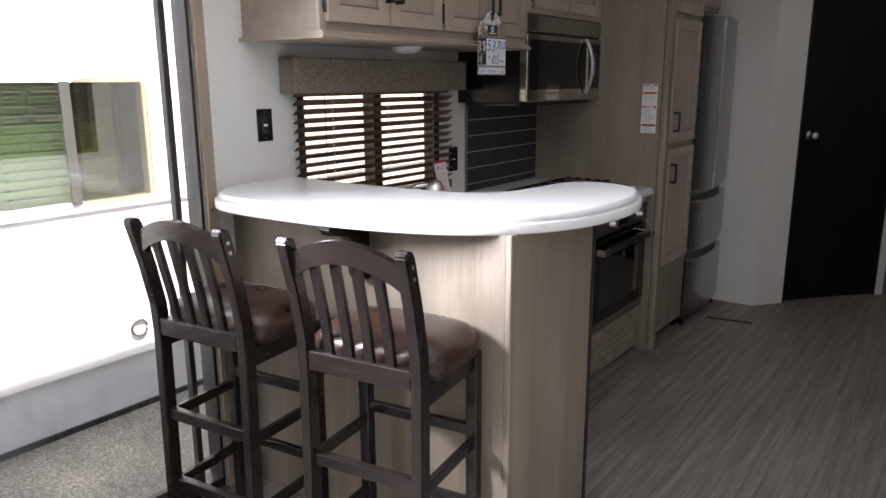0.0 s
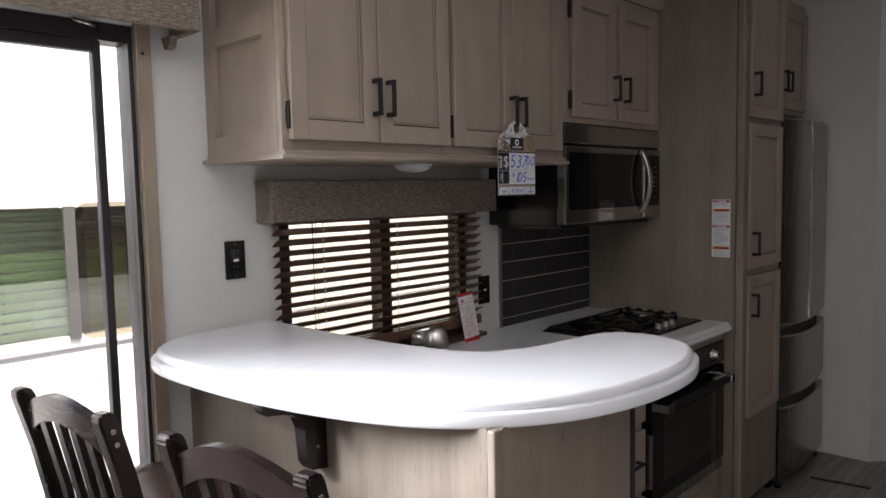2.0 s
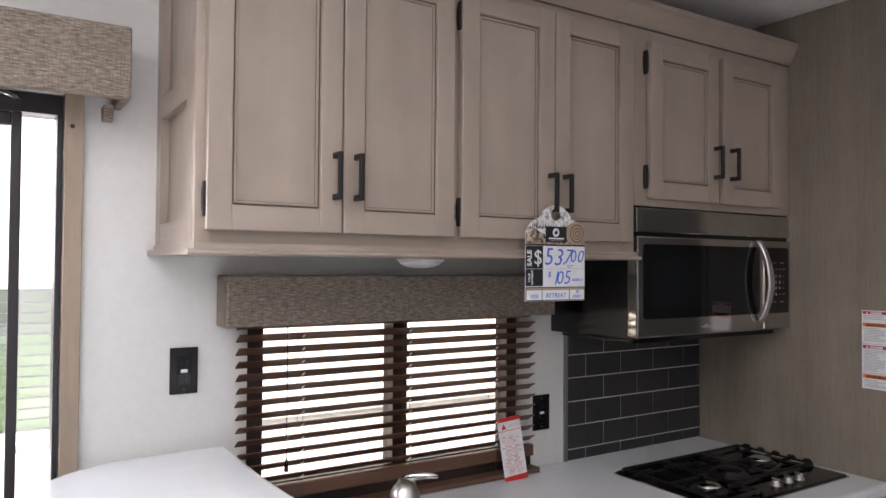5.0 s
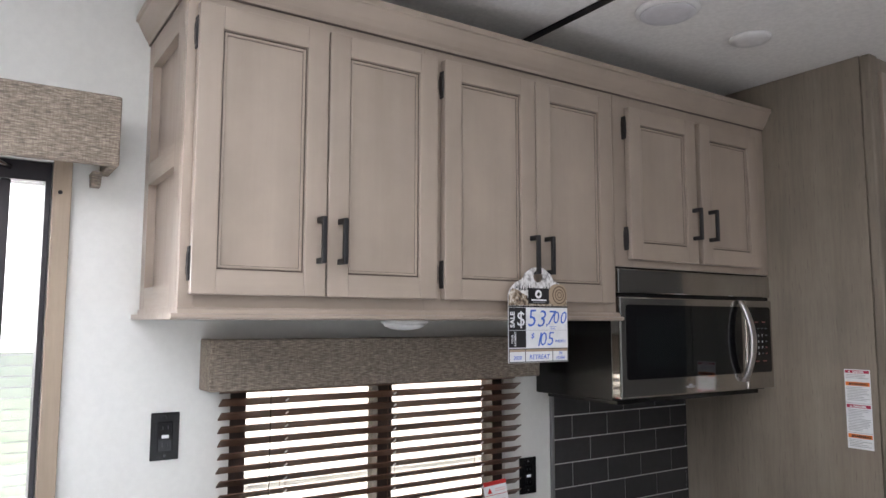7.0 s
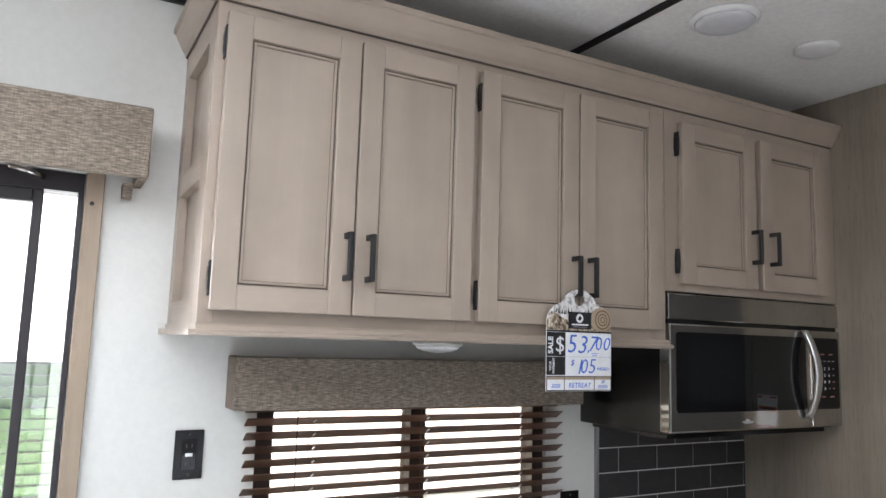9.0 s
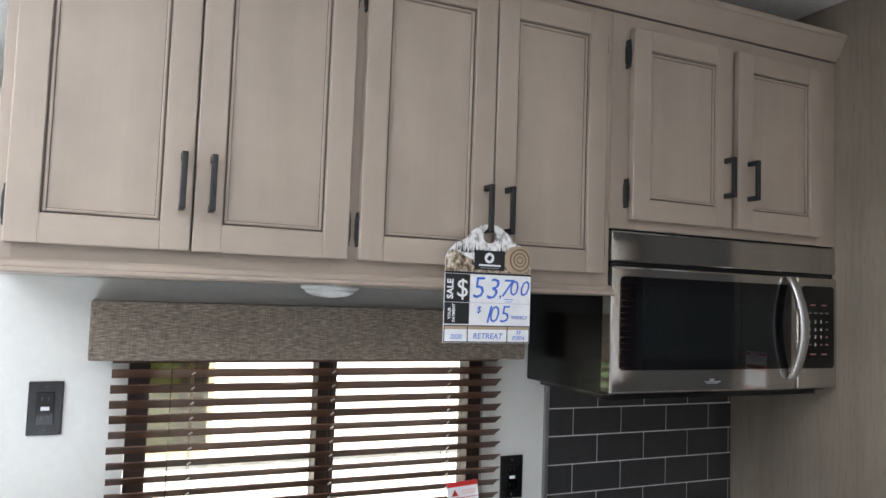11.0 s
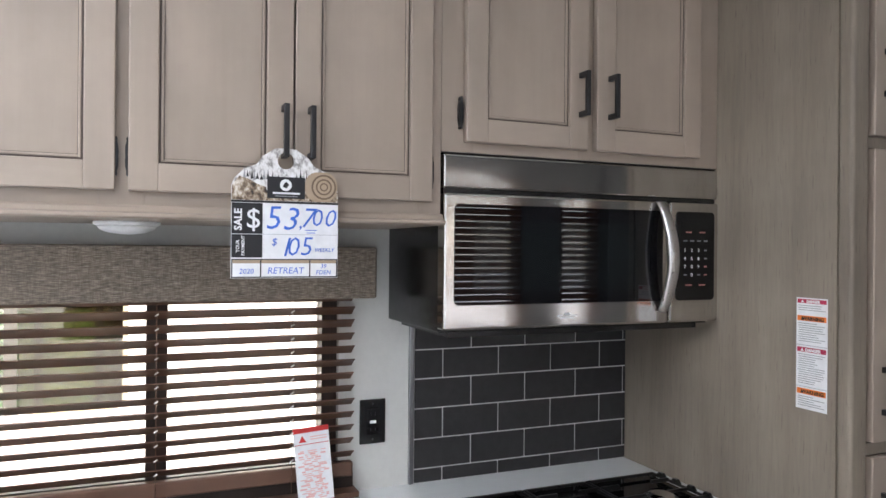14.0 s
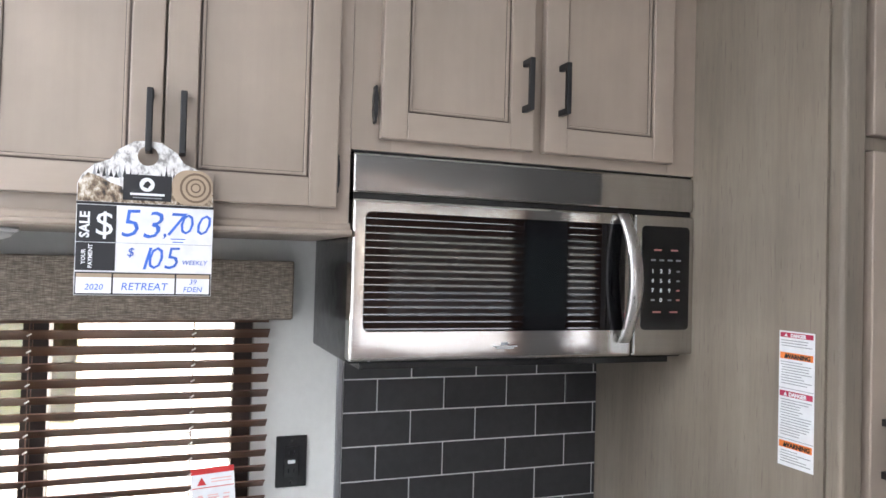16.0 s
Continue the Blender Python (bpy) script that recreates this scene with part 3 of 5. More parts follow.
# dark strip standing in for the shadowed gap under the bottom rail
part("sill_back", cube(0.001, 0.016, 2.226, 3.165, CT + 0.0172, CT + 0.052), WINFRAME, kb_)
part("sill_gasket", cube(0.001, 0.06, 2.226, 3.17, CT + 0.0005, CT + 0.0043), STEEL, kb_, "thin bright strip under the sill")

n_ = 2
for y0, y1 in EWIN:
    w = structure("window_%d" % n_, cube(EAST + 0.012, EAST + 0.06, y0 + 0.002, y1 - 0.002, EZ0 + 0.001, EZ0 + 0.03), BRONZE, "dark framed window opposite the kitchen")
    fr = bmesh.new()
    box(fr, EAST + 0.012, EAST + 0.06, y0 + 0.002, y0 + 0.03, EZ0 + 0.03, EZ1 - 0.002)
    box(fr, EAST + 0.012, EAST + 0.06, y1 - 0.03, y1 - 0.002, EZ0 + 0.03, EZ1 - 0.002)
    box(fr, EAST + 0.012, EAST + 0.06, y0 + 0.03, y1 - 0.03, EZ1 - 0.03, EZ1 - 0.002)
    part("window_frame", fr, BRONZE, w)
    g = part("pane", cube(EAST + 0.03, EAST + 0.034, y0 + 0.03, y1 - 0.03, EZ0 + 0.03, EZ1 - 0.03), GLASS, w, "clear glass pane")
    g.visible_shadow = False
    blind(EAST - 0.03, y0 - 0.01, y1 + 0.01, 0.86, 1.93, 0.046, 52, "brown wooden slat blind, slats half open, opposite the kitchen", (y0 + 0.12, y1 - 0.12), width=0.05, face=-1)
    n_ += 1


# ---- the trailer next door ----
def rounded(y0, y1, z0, z1, r, n=6):
    pts = []
    for cy, cz, a0 in ((y1 - r, z1 - r, 0), (y0 + r, z1 - r, 90), (y0 + r, z0 + r, 180), (y1 - r, z0 + r, 270)):
        for i in range(n + 1):
            a = radians(a0 + 90 * i / n)
            pts.append((cy + r * math.cos(a), cz + r * math.sin(a)))
    return pts


def neighbour():
    X = -1.58
    G = -0.37
    t = thing("travel_trailer", (X - 1.2, 2.0, G), "white travel trailer parked on the gravel next door", "trailer")
    wy0, wy1, wz0, wz1 = 1.20, 2.61, 0.82, 1.41
    w = bmesh.new()
    for y0, y1, z0, z1 in ((-4, wy0, -0.05, 2.6), (wy1, 8, -0.05, 2.6), (wy0, wy1, -0.05, wz0), (wy0, wy1, wz1, 2.6)):
        box(w, X - 0.06, X, y0, y1, z0, z1)
    box(w, X - 2.4, X - 2.34, -4, 8, -0.05, 2.6)
    box(w, X - 2.34, X - 0.06, -4, -3.94, -0.05, 2.6)
    box(w, X - 2.34, X - 0.06, 7.94, 8, -0.05, 2.6)
    part("wall", w, SIDING, t, "smooth white trailer wall")
    part("roof", cube(X - 2.45, X + 0.05, -4.05, 8.05, 2.6, 2.68, bevel=0.02), SIDING, t)
    part("floor", cube(X - 2.34, X - 0.06, -3.94, 7.94, -0.05, -0.02), SKIRT, t)
    part("skirt", cube(X - 0.05, X - 0.02, -4, 8, G, -0.0505), SKIRT, t, "grey skirt under the trailer wall")
    part("skirt_trim", cube(X - 0.02, X - 0.005, -4, 8, G, G + 0.03), BLACK, t)
    # the first pane is paler and shinier to imitate veiling glare
    for a, d, pane, words_ in ((wy0 - 0.02, 2.174, SMOKE, "tinted window pane"), (2.224, wy1 + 0.02, BRONZED, "brown tinted window pane")):
        b = prism(bmesh.new(), rounded(a, d, wz0 - 0.02, wz1 + 0.02, 0.06), X - 0.01, X + 0.012, "x")
        part("window_pane", b, pane, t, words_).visible_shadow = False
    part("belt_trim", cube(X, X + 0.014, -4, 8, 0.772, 0.784), SKIRT, t, "thin grey belt trim")
    part("mullion", cube(X + 0.013, X + 0.02, 2.175, 2.223, wz0 - 0.005, wz1 + 0.005), DIMWALL, t, "grey window mullion")
    bl = thing("green_blind", (X - 0.14, 1.9, -0.05), "pale green slatted blind inside the trailer next door", "blind")
    for i in range(17):
        part("slat", prism(bmesh.new(), [(X - 0.16, 0.72 + i * 0.045), (X - 0.155, 0.72 + i * 0.045), (X - 0.12, 0.762 + i * 0.045), (X - 0.125, 0.762 + i * 0.045)], 1.42, 2.54, "y"), GREENB, bl)
    part("cord", cube(X - 0.165, X - 0.16, 1.955, 1.97, 0.72, 1.5), BRONZE, bl)
    for y in (1.44, 2.27, 2.5):
        part("side_post", cube(X - 0.115, X - 0.09, y, y + 0.03, 0.72, 1.5), BRONZE, bl, "dark upright before the slats")
    part("foot", cube(X - 0.17, X - 0.11, 1.42, 2.54, -0.0195, 0.72), GREENB, bl)
    # tie-down ring on the wall
    r = bmesh.new()
    pts = [(X + 0.012, 2.455 + 0.045 * math.cos(a * math.pi / 8), 0.10 + 0.045 * math.sin(a * math.pi / 8)) for a in range(17)]
    tube(r, pts, 0.008, 8)
    part("ring", r, STEEL, t, "steel ring on the trailer wall")


neighbour()

# ---- kitchen cabinets ----
FX = 0.366        # face of the upper cabinets' frame


def pull(parent, x, y, z, length=0.10, vertical=True):
    """A square black bar pull on two posts."""
    bm = bmesh.new()
    h = length / 2
    if vertical:
        box(bm, x + 0.024, x + 0.034, y - 0.005, y + 0.005, z - h, z + h, bevel=0.0015)
        for s in (-1, 1):
            box(bm, x - 0.001, x + 0.0255, y - 0.005, y + 0.005, z + s * (h - 0.006) - 0.006, z + s * (h - 0.006) + 0.006, bevel=0.001)
    else:
        box(bm, x + 0.024, x + 0.034, y - h, y + h, z - 0.005, z + 0.005, bevel=0.0015)
        for s in (-1, 1):
            box(bm, x - 0.001, x + 0.0255, y + s * (h - 0.006) - 0.006, y + s * (h - 0.006) + 0.006, z - 0.005, z + 0.005, bevel=0.001)
    return part("handle", bm, BLACK, parent, "matt black bar handle")


def hinge(parent, x, y, z):
    """A slim black spindle hinge with a pinched middle and finial tips."""
    bm = bmesh.new()
    half = [(0.0014, -0.034), (0.0026, -0.030), (0.0018, -0.027), (0.0037, -0.019), (0.0043, -0.008), (0.0037, 0.0), (0.0043, 0.008), (0.0037, 0.019), (0.0018, 0.027), (0.0026, 0.030), (0.0014, 0.034)]
    prism(bm, [(y + a, z + b) for a, b in half] + [(y - a, z + b) for a, b in reversed(half)], x - 0.0005, x + 0.014, "x")
    return part("hinge", bm, BLACK, parent, "black spindle hinge")


def panel_door(parent, x, y0, y1, z0, z1, rail=0.05, thick=0.02, name="door", label=""):
    """A frame-and-panel door facing +x, its back at x."""
    f = x + thick
    d = part(name, cube(x + 0.0005, x + 0.002, y0 + 0.001, y1 - 0.001, z0 + 0.001, z1 - 0.001), CAB, parent, label)
    for ya, yc in ((y0, y0 + rail), (y1 - rail, y1)):
        part("stile", cube(x, f, ya, yc, z0, z1, bevel=0.0025), CAB, d)
    for za, zc in ((z0, z0 + rail), (z1 - rail, z1)):
        part("rail", cube(x, f - 0.0004, y0 + rail - 0.001, y1 - rail + 0.001, za, zc, bevel=0.0022), CAB_Y, d)
    a, b, c, e = y0 + rail, y1 - rail, z0 + rail, z1 - rail
    part("panel", cube(x + 0.002, x + 0.010, a - 0.001, b + 0.001, c - 0.001, e + 0.001), CAB, d)
    # dark glazed groove and the bead inside it
    g = bmesh.new()
    w1 = 0.0035
    for q0, q1, k0, k1 in ((a, a + w1, c, e), (b - w1, b, c, e), (a + w1, b - w1, c, c + w1), (a + w1, b - w1, e - w1, e)):
        box(g, x + 0.0098, x + 0.0118, q0, q1, k0, k1)
    part("glaze_line", g, GLAZE, d)
    g = bmesh.new()
    w1 = 0.0096
    for q0, q1, k0, k1 in ((a + 0.0085, a + w1, c + 0.0085, e - 0.0085), (b - w1, b - 0.0085, c + 0.0085, e - 0.0085), (a + w1, b - w1, c + 0.0085, c + w1), (a + w1, b - w1, e - w1, e - 0.0085)):
        box(g, x + 0.0098, x + 0.0106, q0, q1, k0, k1)
    part("glaze_line", g, GLAZE, d)
    m = bmesh.new()
    w0, w1 = 0.0035, 0.0085
    box(m, x + 0.0098, x + 0.0145, a + w0, a + w1, c + w0, e - w0, bevel=0.0015)
    box(m, x + 0.0098, x + 0.0145, b - w1, b - w0, c + w0, e - w0, bevel=0.0015)
    box(m, x + 0.0098, x + 0.0145, a + w1, b - w1, c + w0, c + w1, bevel=0.0015)
    box(m, x + 0.0098, x + 0.0145, a + w1, b - w1, e - w1, e - w0, bevel=0.0015)
    part("bead", m, CAB, d)
    return d


def crown(bm, y0, y1):
    """The crown moulding along y, from the frame face outwards."""
    prof = [(FX - 0.02, 2.205), (FX + 0.006, 2.205), (FX + 0.008, 2.211), (FX + 0.014, 2.218), (FX + 0.022, 2.231), (FX + 0.029, 2.246), (FX + 0.034, 2.255), (FX + 0.039, 2.258), (FX + 0.039, 2.272), (FX - 0.02, 2.272)]
    return sweep(bm, prof, y0, y1)


def upper_long():
    y0, y1, z0, z1 = 2.037, 3.25, 1.56, 2.2075
    c = thing("wall_cabinet", (0.18, 2.63, z0), "greige maple upper cabinet with four framed doors", "cabinet")
    b = bmesh.new()
    box(b, 0.001, FX - 0.018, y0 + 0.02, y1, z0, z1)
    part("body", b, CAB, c)
    for a, d in ((y0, y0 + 0.03), (2.60, 2.675), (3.20, y1)):
        part("face_stile", cube(FX - 0.018, FX, a, d, z0 - 0.0005, z1 - 0.003, bevel=0.001), CAB, c)
    for a, d in ((y0 + 0.03, 2.60), (2.675, 3.20)):
        for za, zc in ((z0 - 0.0005, z0 + 0.045), (z1 - 0.03, z1 - 0.003)):
            part("face_rail", cube(FX - 0.018, FX - 0.0004, a, d, za, zc), CAB_Y, c)
    # the exposed end, framed round two recesses
    for a, d in ((0.001, 0.045), (FX - 0.075, FX - 0.019)):
        part("end_stile", cube(a, d, y0, y0 + 0.019, z0, z1 - 0.003), CAB, c)
    for a, d in ((z0, 1.608), (1.852, 1.902), (2.14, z1 - 0.003)):
        part("end_rail", cube(0.045, FX - 0.075, y0 + 0.0004, y0 + 0.019, a, d), CAB_X, c)
    for (a, d), z, s in (((2.055, 2.339), 0, 1), ((2.3425, 2.627), 0, -1), ((2.648, 2.9365), 0, 1), ((2.94, 3.224), 0, -1)):
        dr = panel_door(c, FX + 0.001, a, d, 1.585, 2.178)
        hy = d - 0.018 if s > 0 else a + 0.028
        pull(dr, FX + 0.021, hy if not (a > 2.64 and s > 0) else 2.918, 1.705)
        ky = a - 0.001 if s > 0 else d + 0.001
        for z in (1.645, 2.115):
            hinge(dr, FX, ky, z)
    m = bmesh.new()
    sweep(m, [(0.001, 1.536), (FX + 0.024, 1.536), (FX + 0.03, 1.5395), (FX + 0.03, 1.5445), (FX + 0.025, 1.5475), (0.001, 1.5475)], 2.019, y1)
    sweep(m, [(0.001, 1.5477), (FX + 0.018, 1.5477), (FX + 0.015, 1.555), (FX + 0.010, 1.5595), (0.001, 1.5595)], 2.0335, y1)
    part("bottom_moulding", m, CAB_Y, c)
    m = crown(bmesh.new(), y0 - 0.036, 3.9995)
    part("crown_moulding", m, CAB_Y, c)
    part("glaze_line", cube(FX + 0.0003, FX + 0.0055, y0 - 0.004, 3.999, 2.2018, 2.2048), GLAZE, c, "dark glazed line under the crown")
    part("glaze_line", cube(0.001, FX, y0 - 0.0042, y0 - 0.0003, 2.2018, 2.2048), GLAZE, c, "dark glazed line under the crown")
    m = bmesh.new()
    prof = [(y0 + 0.02, 2.205), (y0 - 0.005, 2.205), (y0 - 0.007, 2.211), (y0 - 0.012, 2.218), (y0 - 0.019, 2.231), (y0 - 0.026, 2.244), (y0 - 0.031, 2.255), (y0 - 0.036, 2.258), (y0 - 0.036, 2.270), (y0 + 0.02, 2.270)]
    prism(m, prof, 0.001, FX - 0.022, "x")
    part("crown_return", m, CAB_X, c)
    part("top_board", cube(0.001, FX - 0.021, y0 + 0.021, 3.999, 2.2078, 2.222), CAB_Y, c)


upper_long()


def upper_short():
    y0, y1, z0, z1 = 3.2505, 3.999, 1.693, 2.2045
    c = thing("wall_cabinet", (0.18, 3.62, z0), "greige maple upper cabinet with two doors above the microwave", "cabinet")
    part("body", cube(0.001, FX - 0.019, y0, y1, z0, z1), CAB, c)
    for a, d in ((y0, 3.325), (3.59, 3.645), (3.93, y1)):
        part("face_stile", cube(FX - 0.018, FX, a, d, z0, z1 - 0.001), CAB, c)
    for a, d in ((3.325, 3.59), (3.645, 3.93)):
        for za, zc in ((z0, z0 + 0.04), (z1 - 0.03, z1 - 0.001)):
            part("face_rail", cube(FX - 0.018, FX - 0.0004, a, d, za, zc), CAB_Y, c)
    for (a, d), s in (((3.300, 3.604), 1), ((3.627, 3.930), -1)):
        dr = panel_door(c, FX + 0.001, a, d, 1.714, 2.168)
        pull(dr, FX + 0.021, d - 0.022 if s > 0 else a + 0.034, 1.836)
        if s > 0:
            for z in (1.775, 2.105):
                hinge(dr, FX, a - 0.009, z)


upper_short()


def puck_light():
    p = thing("puck_light", (0.2, 2.645, 1.536), "round white puck light under the upper cabinet", "lamp")
    part("base", lathe(bmesh.new(), (0.2, 2.645, 1.5355), (0, 0, -1), [(0, 0.062), (0.006, 0.062), (0.008, 0.058)], 28), WHITE, p)
    part("lens", lathe(bmesh.new(), (0.2, 2.645, 1.5275), (0, 0, -1), [(0, 0.056), (0.008, 0.05), (0.014, 0.034), (0.017, 0.012), (0.0175, 0.002)], 28), WHITE, p, "frosted domed lens")


puck_light()


def microwave():
    m = thing("microwave", (0.18, 3.63, 1.305), "stainless over-range microwave with black glass door", "microwave")
    y0, y1, z0, z1, f = 3.2555, 3.9985, 1.314, 1.688, 0.374
    part("body", cube(0.001, 0.338, y0 + 0.004, y1 - 0.002, z0 - 0.008, z1 + 0.003, bevel=0.004), BLACKP, m, "black painted case")
    part("vent_band", cube(0.336, f - 0.004, y0, y1, 1.6155, z1, bevel=0.004), STEEL, m, "brushed steel vent band")
    part("trim_line", cube(0.338, f - 0.012, y0 + 0.002, y1 - 0.002, 1.606, 1.6155), BLACKP, m)
    part("top_gap", cube(0.338, f - 0.012, y0 + 0.002, y1 - 0.002, z1, z1 + 0.004), BLACKP, m)
    d = part("door", cube(0.336, f, y0, 3.8445, z0, 1.606, bevel=0.005), STEEL, m, "brushed steel door frame")
    part("window", prism(bmesh.new(), rounded(3.279, 3.826, 1.367, 1.583, 0.012, 4), f - 0.003, f + 0.0012, "x"), BLACKGLASS, d, "glossy black window")
    part("screen", prism(bmesh.new(), rounded(3.325, 3.755, 1.395, 1.548, 0.004, 3), f + 0.001, f + 0.0016, "x"), SCREENGLASS, d, "dark perforated screen behind the glass")
    k = part("control_panel", cube(0.336, f, 3.8475, y1, z0, 1.606, bevel=0.005), STEEL, m, "steel control panel with black keypad")
    part("keypad", prism(bmesh.new(), rounded(3.866, 3.985, 1.367, 1.583, 0.01, 4), f - 0.003, f + 0.0012, "x"), BLACKGLOSS, k, "black keypad")
    part("display", cube(f + 0.001, f + 0.0016, 3.885, 3.967, 1.545, 1.568), BLACKP, k)
    rows = ((1.533, 2, 0.018), (1.512, 4, 0.012), (1.489, 4, 0.008), (1.469, 4, 0.008), (1.449, 4, 0.008), (1.429, 4, 0.009), (1.404, 2, 0.02))
    digits = {1.489: "123", 1.469: "456", 1.449: "789", 1.429: " 0 "}
    for z, n, w in rows:
        for i in range(n):
            y = 3.8835 + (i + 0.5) * 0.084 / n
            red = n == 2 or (i == 3 and z < 1.46)
            t = digits.get(z, "")
            if i < len(t) and t[i] != " ":
                words(t[i], 0.012, (f + 0.0016, y - 0.004, z - 0.004), PAPER, k, name="digit")
            else:
                part("key_mark", cube(f + 0.001, f + 0.0018, y - w / 2, y + w / 2, z - 0.0018, z + 0.0018), DIMRED if red else DIMGREY, k)
    h = bmesh.new()
    n, prev = 16, None
    for i in range(n + 1):
        u = i / n
        arc = math.sin(math.pi * u)
        x, y, z = f + 0.008 + 0.034 * arc ** 0.8, 3.814 + 0.007 * arc + 0.006 * u, 1.604 - u * 0.262
        half = 0.0125 + 0.003 * arc
        ring = [h.verts.new((x + p * 0.006, y + q * half, z)) for p, q in ((-1, -0.8), (0.4, -1), (1, -0.6), (1, 0.6), (0.4, 1), (-1, 0.8))]
        if prev:
            for k_ in range(6):
                h.faces.new((prev[k_], prev[(k_ + 1) % 6], ring[(k_ + 1) % 6], ring[k_])).smooth = True
        else:
            h.faces.new(list(reversed(ring)))
        prev = ring
    h.faces.new(prev)
    part("handle", h, SATIN, d, "bowed satin steel handle")
    e = bmesh.new()
    for a, b_, zz in ((0, 0.05, 1.337), (0.006, 0.043, 1.3335)):
        box(e, f, f + 0.0008, 3.535 + a, 3.535 + b_, zz, zz + 0.002)
    box(e, f, f + 0.0008, 3.551, 3.565, 1.34, 1.345)
    part("badge", e, GREYINK, d, "small printed maker's badge")
    part("underside", cube(0.03, 0.33, y0 + 0.03, y1 - 0.03, z0 - 0.02, z0 - 0.0085), BLACKP, m)


microwave()


# ---- tall cabinet, fridge ----
def pantry():
    c = thing("pantry_cabinet", (0.37, 4.23, 0), "tall greige pantry cabinet with three framed doors", "cabinet")
    part("side_panel", cube(0.001, 0.705, 4.0, 4.018, 0.0, H - 0.001), PANELW, c, "oak-look side panel")
    part("edge_post", cube(0.7055, 0.74, 4.0, 4.05, 0.0, H - 0.001, bevel=0.008, segments=3), PANELW, c)
    b = bmesh.new()
    box(b, 0.001, 0.705, 4.0185, 4.455, 0.3, H - 0.001)
    part("body", b, PANELW, c)
    for z0, z1 in ((0.08, 0.44), (1.066, 1.09), (1.705, 1.726), (2.325, H - 0.001)):
        part("face_rail", cube(0.7225, 0.728, 4.051, 4.455, z0, z1), PANELW, c)
    part("face_panel", cube(0.7055, 0.722, 4.051, 4.455, 0.3, H - 0.001), PANELW, c)
    part("toe_board", cube(0.60, 0.66, 4.02, 4.455, 0.0, 0.3), BLACKP, c)
    for z0, z1, hz in ((1.729, 2.32, 1.86), (1.094, 1.702, 1.20), (0.452, 1.063, 0.94)):
        d = panel_door(c, 0.723, 4.062, 4.44, z0, z1)
        pull(d, 0.743, 4.092, hz)
        for z in (z0 + 0.06, z1 - 0.06):
            hinge(d, 0.723, 4.449, z)


pantry()


def over_fridge():
    c = thing("wall_cabinet", (0.3, 4.79, 1.80), "greige two-door cabinet above the fridge", "cabinet")
    part("body", cube(0.001, 0.605, 4.457, 5.148, 1.80, H - 0.001), CAB, c)
    for (a, d), s in (((4.47, 4.795), 1), ((4.80, 5.13), -1)):
        dr = panel_door(c, 0.606, a, d, 1.82, 2.32)
        pull(dr, 0.626, d - 0.03 if s > 0 else a + 0.03, 1.95)


over_fridge()


def fridge():
    r = thing("fridge", (0.4, 4.8, 0), "stainless steel french-door fridge with two freezer drawers", "fridge")
    y0, y1 = 4.474, 5.128
    part("case", cube(0.03, 0.66, y0 + 0.004, y1 - 0.004, 0.03, 1.745, bevel=0.006), plain("fridge_case", (0.08, 0.08, 0.085), 0.45), r, "dark grey case")
    part("plinth", cube(0.1, 0.69, y0 + 0.01, y1 - 0.01, 0.0, 0.03), BLACKP, r)

    def front(a, b, z0, z1, bow_top, bow_bot, name):
        """A door whose face bows forward and whose pocket edge curves."""
        n = 14
        bm = bmesh.new()
        grid = []
        for i in range(n + 1):
            u = i / n
            y = a + (b - a) * u
            full = (y - y0) / (y1 - y0)
            x = 0.735 + 0.022 * (1 - (2 * full - 1) ** 2)
            dip = 1 - (2 * full - 1) ** 2
            zb, zt = z0 - bow_bot * dip, z1 - bow_top * dip
            grid.append([bm.verts.new((0.665, y, zb)), bm.verts.new((x - 0.006, y, zb)), bm.verts.new((x, y, zb + 0.008)), bm.verts.new((x, y, zt - 0.008)), bm.verts.new((x - 0.006, y, zt)), bm.verts.new((0.665, y, zt))])
        for p, q in zip(grid, grid[1:]):
            for k in range(6):
                bm.faces.new((p[k], q[k], q[(k + 1) % 6], p[(k + 1) % 6]))
        bm.faces.new(list(reversed(grid[0])))
        bm.faces.new(grid[-1])
        return part(name, bm, STEEL_V, r)

    mid = (y0 + y1) / 2
    front(y0, mid - 0.003, 0.795, 1.75, 0, 0.022, "door")
    front(mid + 0.003, y1, 0.795, 1.75, 0, 0.022, "door")
    front(y0, y1, 0.452, 0.745, 0.022, 0.022, "drawer")
    front(y0, y1, 0.045, 0.402, 0.022, 0, "drawer")
    part("pocket_handle", cube(0.664, 0.70, y0 + 0.006, y1 - 0.006, 0.70, 0.80), BLACKP, r, "black recessed grip")
    part("pocket_handle", cube(0.664, 0.70, y0 + 0.006, y1 - 0.006, 0.37, 0.46), BLACKP, r, "black recessed grip")
    part("centre_strip", cube(0.70, 0.7615, mid - 0.003, mid + 0.003, 0.79, 1.745), CHROME, r, "bright strip between the doors")
    for y in (y0 + 0.05, y1 - 0.05):
        part("hinge_cap", cube(0.60, 0.72, y - 0.03, y + 0.03, 1.746, 1.762, bevel=0.003), BLACKP, r)
        part("foot", lathe(bmesh.new(), (0.715, y, 0.0), (0, 0, 1), [(0, 0.015), (0.02, 0.015), (0.03, 0.008)], 12), BLACKP, r)


fridge()
strip = thing("floor_strip", (0.93, 4.765, 0.0), "dark metal strip lying on the floor by the fridge", "floor strip")
part("bar", prism(bmesh.new(), [(0.80, 4.735), (1.05, 4.776), (1.048, 4.794), (0.798, 4.753)], 0.0, 0.006), BLACK, strip)

